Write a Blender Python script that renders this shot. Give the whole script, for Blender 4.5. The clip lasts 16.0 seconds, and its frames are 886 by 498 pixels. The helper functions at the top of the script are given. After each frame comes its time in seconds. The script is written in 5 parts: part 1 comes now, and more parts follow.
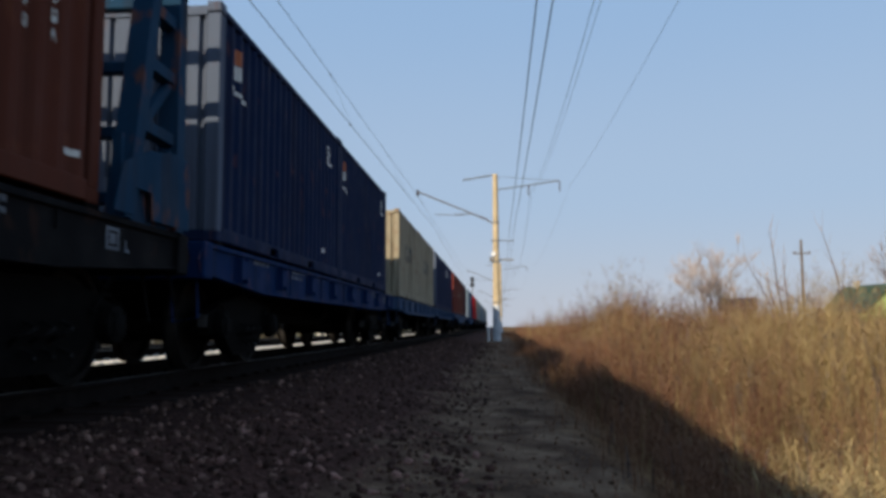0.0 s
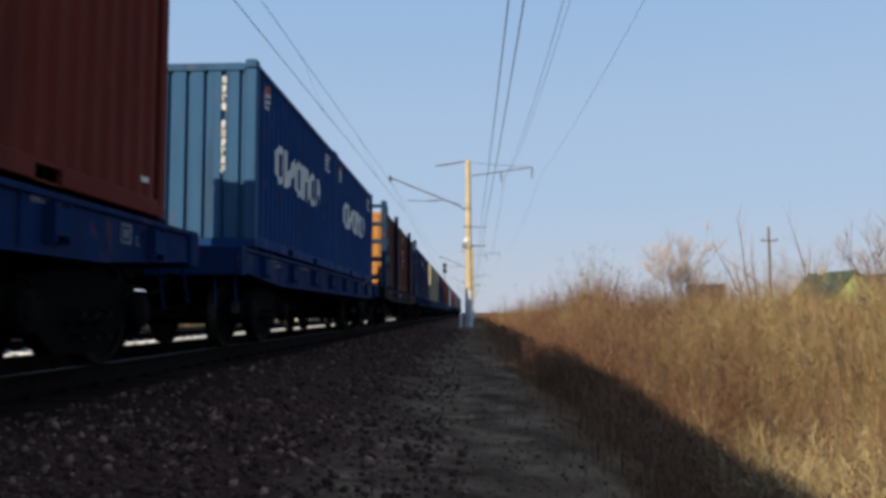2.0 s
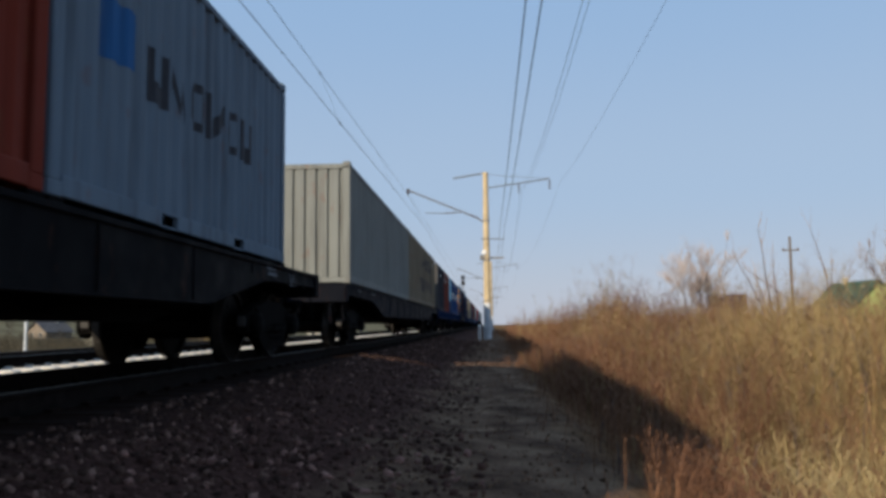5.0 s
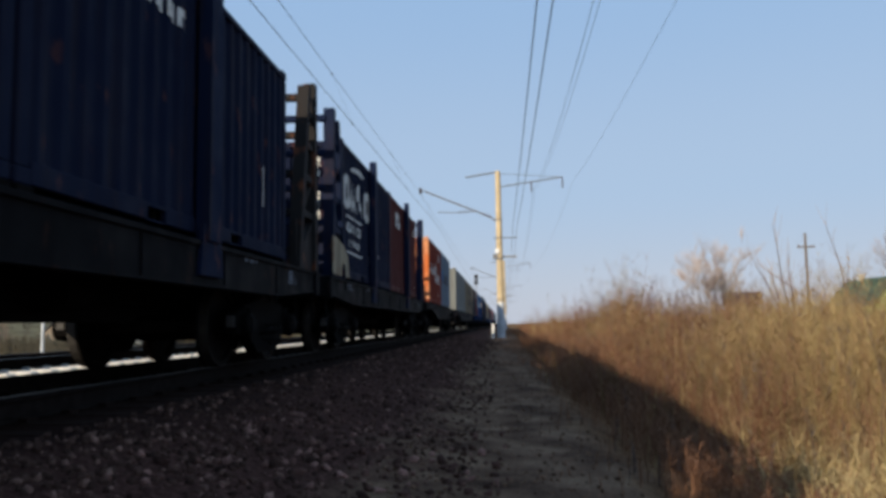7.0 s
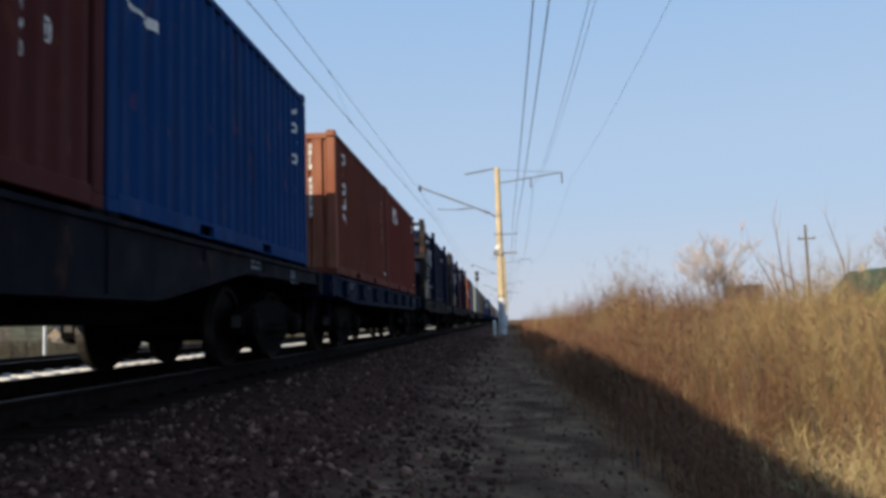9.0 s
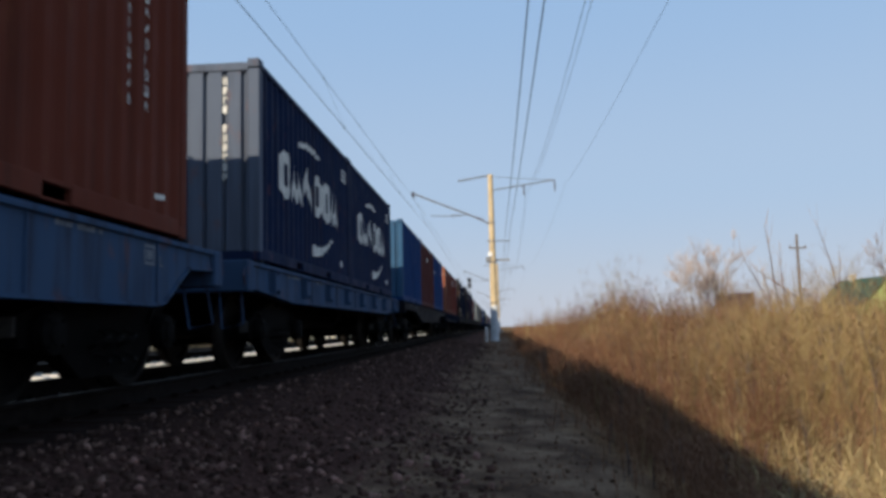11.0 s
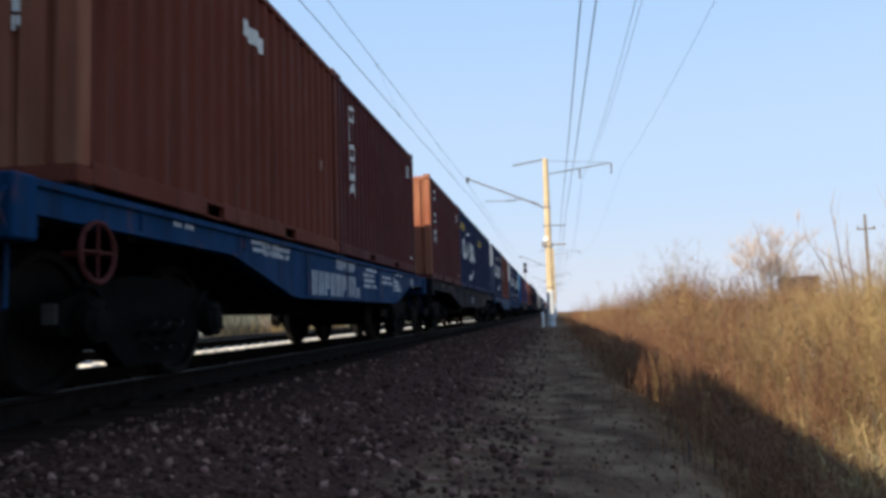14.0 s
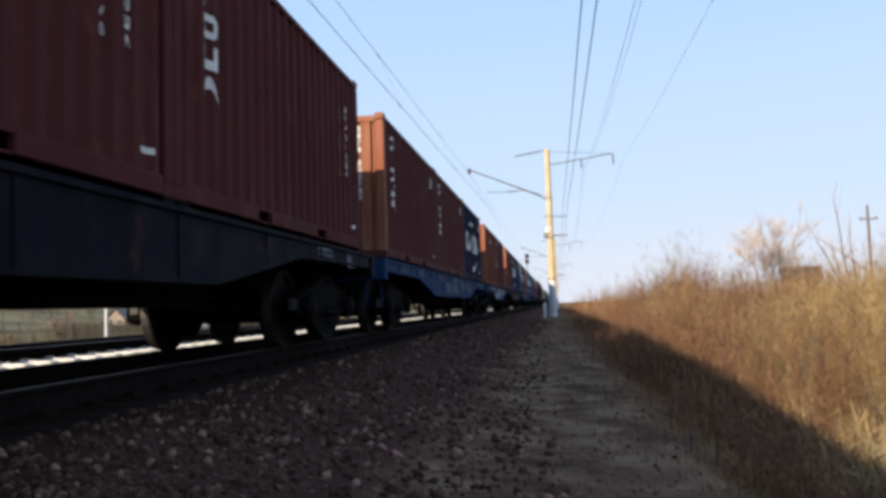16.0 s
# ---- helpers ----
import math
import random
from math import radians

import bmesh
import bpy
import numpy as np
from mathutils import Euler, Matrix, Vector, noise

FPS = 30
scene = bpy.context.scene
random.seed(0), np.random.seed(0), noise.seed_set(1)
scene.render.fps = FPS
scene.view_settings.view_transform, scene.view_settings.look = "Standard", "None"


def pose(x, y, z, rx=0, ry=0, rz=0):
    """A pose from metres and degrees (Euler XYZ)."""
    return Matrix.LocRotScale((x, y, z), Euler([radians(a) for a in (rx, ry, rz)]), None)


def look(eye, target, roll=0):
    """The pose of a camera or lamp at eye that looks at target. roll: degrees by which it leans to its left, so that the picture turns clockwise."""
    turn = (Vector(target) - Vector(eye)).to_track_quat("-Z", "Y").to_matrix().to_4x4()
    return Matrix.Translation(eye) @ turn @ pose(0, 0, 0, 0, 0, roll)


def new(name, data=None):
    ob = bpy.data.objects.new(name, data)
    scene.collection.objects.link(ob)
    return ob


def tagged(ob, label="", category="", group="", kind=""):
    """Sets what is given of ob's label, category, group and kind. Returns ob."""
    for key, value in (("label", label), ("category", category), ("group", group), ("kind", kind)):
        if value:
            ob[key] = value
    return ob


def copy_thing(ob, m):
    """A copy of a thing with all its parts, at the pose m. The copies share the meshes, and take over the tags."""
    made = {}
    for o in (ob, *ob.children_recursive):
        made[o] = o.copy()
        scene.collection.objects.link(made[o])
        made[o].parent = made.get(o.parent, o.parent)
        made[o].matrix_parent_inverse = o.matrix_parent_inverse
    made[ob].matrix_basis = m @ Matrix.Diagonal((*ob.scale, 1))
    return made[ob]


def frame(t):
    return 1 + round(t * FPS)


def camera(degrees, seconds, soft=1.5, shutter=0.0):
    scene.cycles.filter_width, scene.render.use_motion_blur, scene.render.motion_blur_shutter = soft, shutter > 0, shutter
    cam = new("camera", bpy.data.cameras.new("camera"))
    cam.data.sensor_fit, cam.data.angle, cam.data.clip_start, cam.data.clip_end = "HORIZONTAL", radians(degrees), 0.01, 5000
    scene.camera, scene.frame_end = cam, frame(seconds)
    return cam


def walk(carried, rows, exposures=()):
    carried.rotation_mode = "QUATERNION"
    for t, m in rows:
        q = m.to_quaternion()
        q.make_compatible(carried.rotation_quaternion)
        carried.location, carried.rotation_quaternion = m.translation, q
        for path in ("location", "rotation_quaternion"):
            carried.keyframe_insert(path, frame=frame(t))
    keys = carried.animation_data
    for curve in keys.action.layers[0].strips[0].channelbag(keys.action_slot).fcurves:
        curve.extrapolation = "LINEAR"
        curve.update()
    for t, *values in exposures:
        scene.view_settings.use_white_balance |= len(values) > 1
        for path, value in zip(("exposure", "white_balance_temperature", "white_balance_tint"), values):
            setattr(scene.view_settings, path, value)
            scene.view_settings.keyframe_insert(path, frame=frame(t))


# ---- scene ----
# World: rail top of the near track is z = 0, the track runs along +y, the camera stands beside it.
CAM_Z = 0.4475
TRACK_X = -4.17
TRACK2_X = -8.27
DECK_Z = 1.35

cam = camera(58.23, 16.0, soft=3.6, shutter=0.08)
AIM = [  # seconds, yaw, pitch, roll in degrees
    (0, 4.04, 5.57, 0.26), (0.5, 3.95, 4.84, 0.88), (1, 2.93, 3.80, 0.09),
    (1.5, 2.21, 4.47, -0.37), (2, 2.06, 4.56, 0.26), (2.5, 2.57, 5.48, 0.53),
    (3, 2.05, 5.64, 0.28), (5.5, 3.53, 5.26, 0.61), (6, 3.26, 4.83, 0.30),
    (6.5, 4.05, 5.21, 0.57), (7, 4.29, 5.41, 0.91), (7.5, 4.71, 5.05, 0.89),
    (8, 4.32, 5.48, 1.19), (8.5, 4.74, 5.15, 1.47), (9, 4.32, 5.21, 1.76),
    (11.5, 3.75, 5.70, 1.36), (12, 3.98, 5.47, 1.32), (12.5, 6.84, 5.32, 1.93),
    (13, 8.38, 5.21, 2.26), (13.5, 8.26, 5.22, 1.84), (14, 7.80, 4.72, 1.65),
    (14.5, 7.85, 4.51, 1.39), (15, 7.85, 4.40, 1.54), (15.5, 7.91, 4.42, 1.67),
    (16, 7.95, 4.08, 1.75),
]

walk(cam, [(t, pose(0, 0, CAM_Z, 90 + p, 0, y) @ pose(0, 0, 0, 0, 0, -r)) for t, y, p, r in AIM],
     exposures=[(0.0, -0.10, 6450, 9), (0.5, -0.02, 6450, 9), (1.5, 0.08, 6450, 9), (2.0, -0.05, 6400, 9), (2.5, -0.08, 6400, 9), (3.0, -0.16, 6350, 9), (5.5, -0.09, 6450, 9), (8.0, 0.04, 6450, 9),
                (9.0, 0.08, 6450, 9), (11.5, -0.04, 6450, 9), (12.0, -0.06, 6450, 9), (12.5, 0.12, 6450, 9), (13.5, 0.38, 6500, 9), (14.5, 0.46, 6600, 10), (16.0, 0.52, 6700, 11)])


# ---- world, sun ----
SUN_WAY = Vector((1.11, 1.92, -1.0)).normalized()
world = bpy.data.worlds.new("sky")
scene.world = world
world.use_nodes = True
wn = world.node_tree
sky = wn.nodes.new("ShaderNodeTexSky")
sky.sky_type = "NISHITA"
sky.sun_disc = False
sky.sun_elevation = radians(24.3)
sky.sun_rotation = radians(210)
sky.air_density, sky.dust_density, sky.ozone_density = 1.3, 0.3, 3.0
back = wn.nodes["Background"]
veil = wn.nodes.new("ShaderNodeMix")
veil.data_type = "RGBA"
veil.inputs[0].default_value = 0.93
height = wn.nodes.new("ShaderNodeSeparateXYZ")
wn.links.new(wn.nodes.new("ShaderNodeTexCoord").outputs["Generated"], height.inputs[0])
haze = wn.nodes.new("ShaderNodeValToRGB")
haze.color_ramp.interpolation = "EASE"
haze.color_ramp.elements.new(0.5)
for stop, place, colour in zip(haze.color_ramp.elements, (0.0, 0.17, 0.42), ((0.470, 0.515, 0.625, 1), (0.385, 0.505, 0.685, 1), (0.305, 0.460, 0.695, 1))):
    stop.position, stop.color = place, colour
wn.links.new(height.outputs["Z"], haze.inputs["Fac"])
gain = wn.nodes.new("ShaderNodeVectorMath")
gain.operation = "SCALE"
gain.inputs["Scale"].default_value = 10.0
wn.links.new(haze.outputs["Color"], gain.inputs[0])
wn.links.new(gain.outputs["Vector"], veil.inputs[7])
wn.links.new(sky.outputs["Color"], veil.inputs[6])
wn.links.new(veil.outputs[2], back.inputs["Color"])
back.inputs["Strength"].default_value = 0.11
sun_data = bpy.data.lights.new("sun", "SUN")
sun_data.energy, sun_data.angle, sun_data.color = 6.2, radians(0.53), (1.0, 0.85, 0.66)
sun = new("sun", sun_data)
sun.matrix_world = look((0, 0, 60), Vector((0, 0, 60)) + SUN_WAY)


# ---- materials ----
def ramp(nt, source, stops):
    r = nt.nodes.new("ShaderNodeValToRGB")
    while len(r.color_ramp.elements) < len(stops):
        r.color_ramp.elements.new(0.5)
    for e, (p, c) in zip(r.color_ramp.elements, stops):
        e.position, e.color = p, (*c, 1) if len(c) == 3 else c
    nt.links.new(source, r.inputs["Fac"])
    return r.outputs["Color"]


def mix(nt, fac, a, b, blend="MIX"):
    m = nt.nodes.new("ShaderNodeMix")
    m.data_type, m.blend_type = "RGBA", blend
    for sock, v in ((m.inputs[0], fac), (m.inputs[6], a), (m.inputs[7], b)):
        if isinstance(v, (int, float)):
            sock.default_value = v
        elif isinstance(v, tuple):
            sock.default_value = (*v, 1) if len(v) == 3 else v
        else:
            nt.links.new(v, sock)
    return m.outputs[2]


def noise_of(nt, scale, detail=4, stretch=(1, 1, 1), space="Object"):
    if space == "World":
        src = nt.nodes.new("ShaderNodeNewGeometry").outputs["Position"]
    else:
        src = nt.nodes.new("ShaderNodeTexCoord").outputs["Object"]
    mp = nt.nodes.new("ShaderNodeMapping")
    mp.inputs["Scale"].default_value = stretch
    nt.links.new(src, mp.inputs["Vector"])
    n = nt.nodes.new("ShaderNodeTexNoise")
    n.inputs["Scale"].default_value, n.inputs["Detail"].default_value = scale, detail
    nt.links.new(mp.outputs["Vector"], n.inputs["Vector"])
    return n.outputs["Fac"]


def plain(name, rough=0.7, metal=0.0, bump=0.0, bump_scale=40.0):
    m = bpy.data.materials.new(name)
    m.use_nodes = True
    nt = m.node_tree
    b = nt.nodes["Principled BSDF"]
    b.inputs["Roughness"].default_value, b.inputs["Metallic"].default_value = rough, metal
    b.inputs["Specular IOR Level"].default_value = 0.2
    if bump:
        bp = nt.nodes.new("ShaderNodeBump")
        bp.inputs["Strength"].default_value, bp.inputs["Distance"].default_value = bump, 0.02
        nt.links.new(noise_of(nt, bump_scale), bp.inputs["Height"])
        nt.links.new(bp.outputs["Normal"], b.inputs["Normal"])
    return m, nt, b


def varied(name, colour, rough=0.7, metal=0.0, spread=0.35, scale=3.0, grain=30.0, bump=0.15, random_spread=0.0, island=False, space="Object", pale=0.0):
    """A base colour with blotches, fine grain and relief."""
    m, nt, b = plain(name, rough, metal, bump, grain * 1.5)
    dark = tuple(c * (1 - spread) for c in colour)
    light = tuple(min(1, c * (1 + spread)) for c in colour)
    c = ramp(nt, noise_of(nt, scale, 5, space=space), [(0.3, dark), (0.7, light)])
    g = ramp(nt, noise_of(nt, grain, 3, space=space), [(0.3, (0.75, 0.75, 0.75)), (0.75, (1.1, 1.1, 1.1))])
    c = mix(nt, 1.0, c, g, "MULTIPLY")
    if random_spread:
        src = nt.nodes.new("ShaderNodeNewGeometry").outputs["Random Per Island"] if island else nt.nodes.new("ShaderNodeObjectInfo").outputs["Random"]
        stops = [(0.0, (1 - random_spread,) * 3), (1.0, (1 + random_spread,) * 3)]
        if pale:
            stops = [(0.0, (1 - random_spread,) * 3), (0.72, (1.0, 0.97, 0.95)), (0.90, (1.0 + 0.4 * pale,) * 3), (1.0, (1.0 + pale,) * 3)]
        r = ramp(nt, src, stops)
        c = mix(nt, 1.0, c, r, "MULTIPLY")
    nt.links.new(c, b.inputs["Base Color"])
    return m


def paint(name, colour, rust=0.3, rough=0.72, dirt=0.35, grime=(0.026, 0.018, 0.015), bleach=None):
    """Weathered coach paint on steel: faded blotches, vertical dirt streaks, rust specks."""
    m, nt, b = plain(name, rough, 0.0, 0.06, 60.0)
    b.inputs["Specular IOR Level"].default_value = 0.04
    pale = tuple(c * 1.08 + 0.003 for c in colour)
    c = ramp(nt, noise_of(nt, 0.9, 5), [(0.35, colour), (0.75, pale)])
    if bleach:
        worn = ramp(nt, noise_of(nt, 1.6, 6, (2.2, 2.2, 0.55)), [(0.40, (0, 0, 0)), (0.66, (0.85, 0.85, 0.85))])
        c = mix(nt, worn, c, bleach)
    streak = ramp(nt, noise_of(nt, 2.0, 6, (3.5, 3.5, 0.25)), [(0.48, (0, 0, 0)), (0.72, (dirt, dirt, dirt))])
    c = mix(nt, streak, c, grime)
    specks = ramp(nt, noise_of(nt, 5.0, 8, (1, 1, 0.5)), [(0.63 - 0.05 * rust, (0, 0, 0)), (0.70, (rust, rust, rust))])
    c = mix(nt, specks, c, (0.16, 0.06, 0.03))
    nt.links.new(c, b.inputs["Base Color"])
    rr = ramp(nt, noise_of(nt, 3.0, 4), [(0.3, (rough - 0.12,) * 3), (0.8, (min(1, rough + 0.2),) * 3)])
    nt.links.new(rr, b.inputs["Roughness"])
    return m


# End-wall paints are lighter than their sides: sunlight is put into the colour.
PAINT = {
    "navy": paint("paint_navy", (0.008, 0.017, 0.050)),
    "deep_navy": paint("paint_deep_navy", (0.006, 0.010, 0.027)),
    "blue": paint("paint_blue", (0.006, 0.036, 0.125)),
    "sky_blue": paint("paint_sky_blue", (0.028, 0.105, 0.260)),
    "brown": paint("paint_brown", (0.118, 0.033, 0.021)),
    "maroon": paint("paint_maroon", (0.070, 0.020, 0.019)),
    "dark_red": paint("paint_dark_red", (0.088, 0.028, 0.018)),
    "red": paint("paint_red", (0.125, 0.025, 0.017)),
    "bright_red": paint("paint_bright_red", (0.400, 0.016, 0.016)),
    "orange": paint("paint_orange", (0.150, 0.028, 0.017), rust=0.6),
    "sunlit_faded_orange": paint("paint_sunlit_faded_orange", (0.480, 0.130, 0.040), rust=0.7, dirt=0.2, bleach=(0.62, 0.36, 0.20)),
    "yellow_brown": paint("paint_yellow_brown", (0.092, 0.036, 0.020)),
    "sunlit_yellow": paint("paint_sunlit_yellow", (0.400, 0.190, 0.055)),
    "dusty_cream": paint("paint_dusty_cream", (0.170, 0.142, 0.100), rust=0.9, dirt=0.65),
    "cream": paint("paint_cream", (0.290, 0.250, 0.175), rust=0.9, dirt=0.65),
    "grey": paint("paint_grey", (0.180, 0.190, 0.180)),
    "sunlit_azure": paint("paint_sunlit_azure", (0.034, 0.088, 0.165)),
    "slate": paint("paint_slate", (0.022, 0.027, 0.038)),
    "dull_grey": paint("paint_dull_grey", (0.070, 0.070, 0.070), rust=0.5),
    "grey_blue": paint("paint_grey_blue", (0.120, 0.160, 0.205)),
    "wagon_blue": paint("wagon_paint_blue", (0.004, 0.032, 0.088), dirt=0.6, grime=(0.010, 0.010, 0.012)),
    "wagon_royal": paint("wagon_paint_royal_blue", (0.005, 0.021, 0.076), dirt=0.5, grime=(0.010, 0.010, 0.012)),
    "wagon_grey": paint("wagon_paint_grey", (0.0055, 0.0065, 0.0105), rust=0.15, dirt=0.6, grime=(0.006, 0.005, 0.005)),
    "wagon_navy": paint("wagon_paint_navy", (0.004, 0.011, 0.028), dirt=0.6, grime=(0.006, 0.006, 0.007)),
    "wagon_pale": paint("wagon_paint_pale_blue", (0.034, 0.066, 0.125), dirt=0.6),
    "wagon_black": paint("wagon_paint_black", (0.005, 0.005, 0.006), rust=0.1, dirt=0.5, grime=(0.004, 0.004, 0.004)),
    "sunlit_blue": paint("paint_sunlit_blue", (0.085, 0.105, 0.145)),
    "sunlit_faded_brown": paint("paint_sunlit_faded_brown", (0.210, 0.076, 0.046), bleach=(0.27, 0.125, 0.075)),
    "rack_blue": paint("rack_paint_blue", (0.011, 0.040, 0.080), dirt=0.6, rust=0.7),
    "rack_navy": paint("rack_paint_navy", (0.006, 0.012, 0.034), dirt=0.5),
    "rack_grey": paint("rack_paint_grey", (0.020, 0.019, 0.019), dirt=0.5, rust=0.8),
}
MARK_WHITE = varied("marking_white", (0.62, 0.62, 0.58), 0.7, spread=0.15, scale=4, bump=0)
MARK_SILL = varied("sill_marking_dusty", (0.13, 0.145, 0.17), 0.8, spread=0.45, scale=3, bump=0)
MARK_CLEAN = varied("sill_marking_clean", (0.42, 0.44, 0.46), 0.8, spread=0.3, scale=3, bump=0)
MARK_YELLOW = varied("marking_yellow", (0.60, 0.42, 0.05), 0.7, spread=0.15, scale=4, bump=0)
MARK_DARK = varied("marking_dark", (0.030, 0.033, 0.042), 0.7, spread=0.2, scale=4, bump=0)
MARK_RED = varied("marking_red", (0.40, 0.12, 0.05), 0.7, spread=0.15, scale=4, bump=0)
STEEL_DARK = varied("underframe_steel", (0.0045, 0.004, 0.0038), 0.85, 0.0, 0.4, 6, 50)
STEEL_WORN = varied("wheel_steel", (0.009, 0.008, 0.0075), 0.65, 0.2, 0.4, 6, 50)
RAIL_SIDE = varied("rail_rust", (0.012, 0.009, 0.008), 0.9, 0.0, 0.4, 8, 60)
AXLE_CAP = varied("axle_cap_dusty_steel", (0.0055, 0.0052, 0.005), 0.8, 0.0, 0.4, 9, 50)
for grimy in (STEEL_DARK, STEEL_WORN, RAIL_SIDE, AXLE_CAP):
    grimy.node_tree.nodes["Principled BSDF"].inputs["Specular IOR Level"].default_value = 0.03
STEEL_BRIGHT = varied("wheel_tread", (0.07, 0.065, 0.06), 0.6, 0.8, 0.2, 6, 50, 0.05)
GALV = varied("galvanised_steel", (0.20, 0.20, 0.20), 0.55, 0.6, 0.25, 5, 40)
# Near track's concrete is almost black: the train's shade is put into its colour.
SLEEPER_SHADED = varied("sleeper_shaded_concrete", (0.016, 0.010, 0.008), 0.9, 0, 0.3, 3, 40, 0.3, 0.15)
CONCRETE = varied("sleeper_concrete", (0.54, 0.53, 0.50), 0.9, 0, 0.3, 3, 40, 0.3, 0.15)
MAST_CONCRETE = varied("mast_concrete", (0.50, 0.40, 0.25), 0.85, 0, 0.18, 2.5, 30, 0.3)
MAST_PAINT = varied("mast_foot_paint", (0.52, 0.55, 0.58), 0.8, 0, 0.15, 2.5, 30, 0.2)
PORCELAIN = varied("insulator_porcelain", (0.10, 0.06, 0.045), 0.25, 0, 0.2, 6, 30, 0)
END_GLINT = varied("end_glint_steel", (0.05, 0.048, 0.046), 0.6, 0.0, 0.3, 9, 50)
WIRE = varied("overhead_wire", (0.035, 0.036, 0.040), 0.5, 0.5, 0.2, 2, 20, 0)
WHITE_PAINT = varied("post_white_paint", (0.72, 0.72, 0.70), 0.7, 0, 0.1, 4, 30, 0.1)
STONE = varied("ballast_stone", (0.120, 0.068, 0.056), 0.9, 0, 0.35, 9, 60, 0.4, 0.6, space="World", pale=1.8)
CLOD = varied("dirt_clod", (0.150, 0.094, 0.062), 0.95, 0, 0.35, 9, 60, 0.4, 0.5, True, "World", 0.9)
STONE_STUFF = varied("ballast_stone_mass", (0.080, 0.048, 0.038), 0.9, 0, 0.35, 9, 60, 0.4, 0.6, True, "World", 2.0)


for dusty in (STONE, CLOD, STONE_STUFF, SLEEPER_SHADED):
    dusty.node_tree.nodes["Principled BSDF"].inputs["Specular IOR Level"].default_value = 0.03


def ground_material():
    """Ballast by the tracks, blackened by the near one for the train's shade, trodden dirt on the path, dry turf
    beyond.
    """
    m, nt, b = plain("ground_earth", 0.95)
    b.inputs["Specular IOR Level"].default_value = 0.02
    pos = nt.nodes.new("ShaderNodeNewGeometry").outputs["Position"]
    sep = nt.nodes.new("ShaderNodeSeparateXYZ")
    nt.links.new(pos, sep.inputs[0])
    wob = noise_of(nt, 0.8, 5, space="World")
    add = nt.nodes.new("ShaderNodeMath")
    add.operation = "MULTIPLY_ADD"
    nt.links.new(wob, add.inputs[0])
    add.inputs[1].default_value = 1.6
    nt.links.new(sep.outputs["X"], add.inputs[2])
    fine = noise_of(nt, 26.0, 6, space="World")
    mid = noise_of(nt, 2.2, 6, space="World")
    ballast = ramp(nt, fine, [(0.25, (0.018, 0.008, 0.0068)), (0.55, (0.060, 0.031, 0.025)), (0.85, (0.16, 0.082, 0.066))])
    path = mix(nt, 1.0, ramp(nt, mid, [(0.32, (0.058, 0.036, 0.025)), (0.5, (0.128, 0.081, 0.055)), (0.7, (0.22, 0.150, 0.100))]), ramp(nt, fine, [(0.3, (0.7, 0.7, 0.7)), (0.75, (1.2, 1.2, 1.2))]), "MULTIPLY")
    turf = mix(nt, 1.0, ramp(nt, mid, [(0.3, (0.105, 0.058, 0.030)), (0.7, (0.22, 0.135, 0.066))]), ramp(nt, fine, [(0.3, (0.6, 0.6, 0.6)), (0.75, (1.25, 1.25, 1.25))]), "MULTIPLY")

    def step(lo, hi):
        r = nt.nodes.new("ShaderNodeMapRange")
        r.inputs["From Min"].default_value, r.inputs["From Max"].default_value = lo, hi
        nt.links.new(add.outputs[0], r.inputs["Value"])
        return r.outputs["Result"]
    meadow = ramp(nt, noise_of(nt, 0.06, 6, space="World"), [(0.3, (0.045, 0.043, 0.030)), (0.5, (0.120, 0.110, 0.068)), (0.7, (0.150, 0.150, 0.105))])
    # Blackened ballast band: shade beneath the train painted into the ground.
    shaded_ballast = ramp(nt, fine, [(0.3, (0.006, 0.0035, 0.003)), (0.8, (0.030, 0.016, 0.013))])
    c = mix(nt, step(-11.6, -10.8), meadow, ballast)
    c = mix(nt, step(-6.4, -5.6), c, shaded_ballast)
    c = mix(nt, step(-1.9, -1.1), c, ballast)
    c = mix(nt, step(-0.35, 0.25), c, path)
    c = mix(nt, step(1.45, 2.2), c, turf)
    nt.links.new(c, b.inputs["Base Color"])
    bp = nt.nodes.new("ShaderNodeBump")
    bp.inputs["Strength"].default_value, bp.inputs["Distance"].default_value = 0.7, 0.03
    nt.links.new(fine, bp.inputs["Height"])
    nt.links.new(bp.outputs["Normal"], b.inputs["Normal"])
    return m


def straw(name, colour, spread=0.28):
    m, nt, b = plain(name, 0.9)
    rnd = nt.nodes.new("ShaderNodeNewGeometry").outputs["Random Per Island"]
    c = ramp(nt, rnd, [(0.0, tuple(x * (1 - spread) for x in colour)), (1.0, tuple(x * (1 + spread) for x in colour))])
    patch = ramp(nt, noise_of(nt, 0.33, 4, space="World"), [(0.33, (0.58, 0.52, 0.48)), (0.7, (1.28, 1.24, 1.12))])
    nt.links.new(mix(nt, 1.0, c, patch, "MULTIPLY"), b.inputs["Base Color"])
    return m


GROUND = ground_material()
WEED_RED = straw("dry_weed_red_brown", (0.205, 0.110, 0.068))
FIELD_WEED = straw("field_weed_grey_brown", (0.125, 0.112, 0.080), 0.5)
# Far twigs are paled so that their colour holds the distance haze.
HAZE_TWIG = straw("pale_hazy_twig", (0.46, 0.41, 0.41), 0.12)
SLOPE_TWIG = straw("grey_hazy_shrub", (0.085, 0.080, 0.072), 0.4)
DARK_SHRUB = straw("dark_shrub_twig", (0.045, 0.043, 0.038), 0.4)
WEED_TAN = straw("dry_weed_tan", (0.315, 0.238, 0.118))
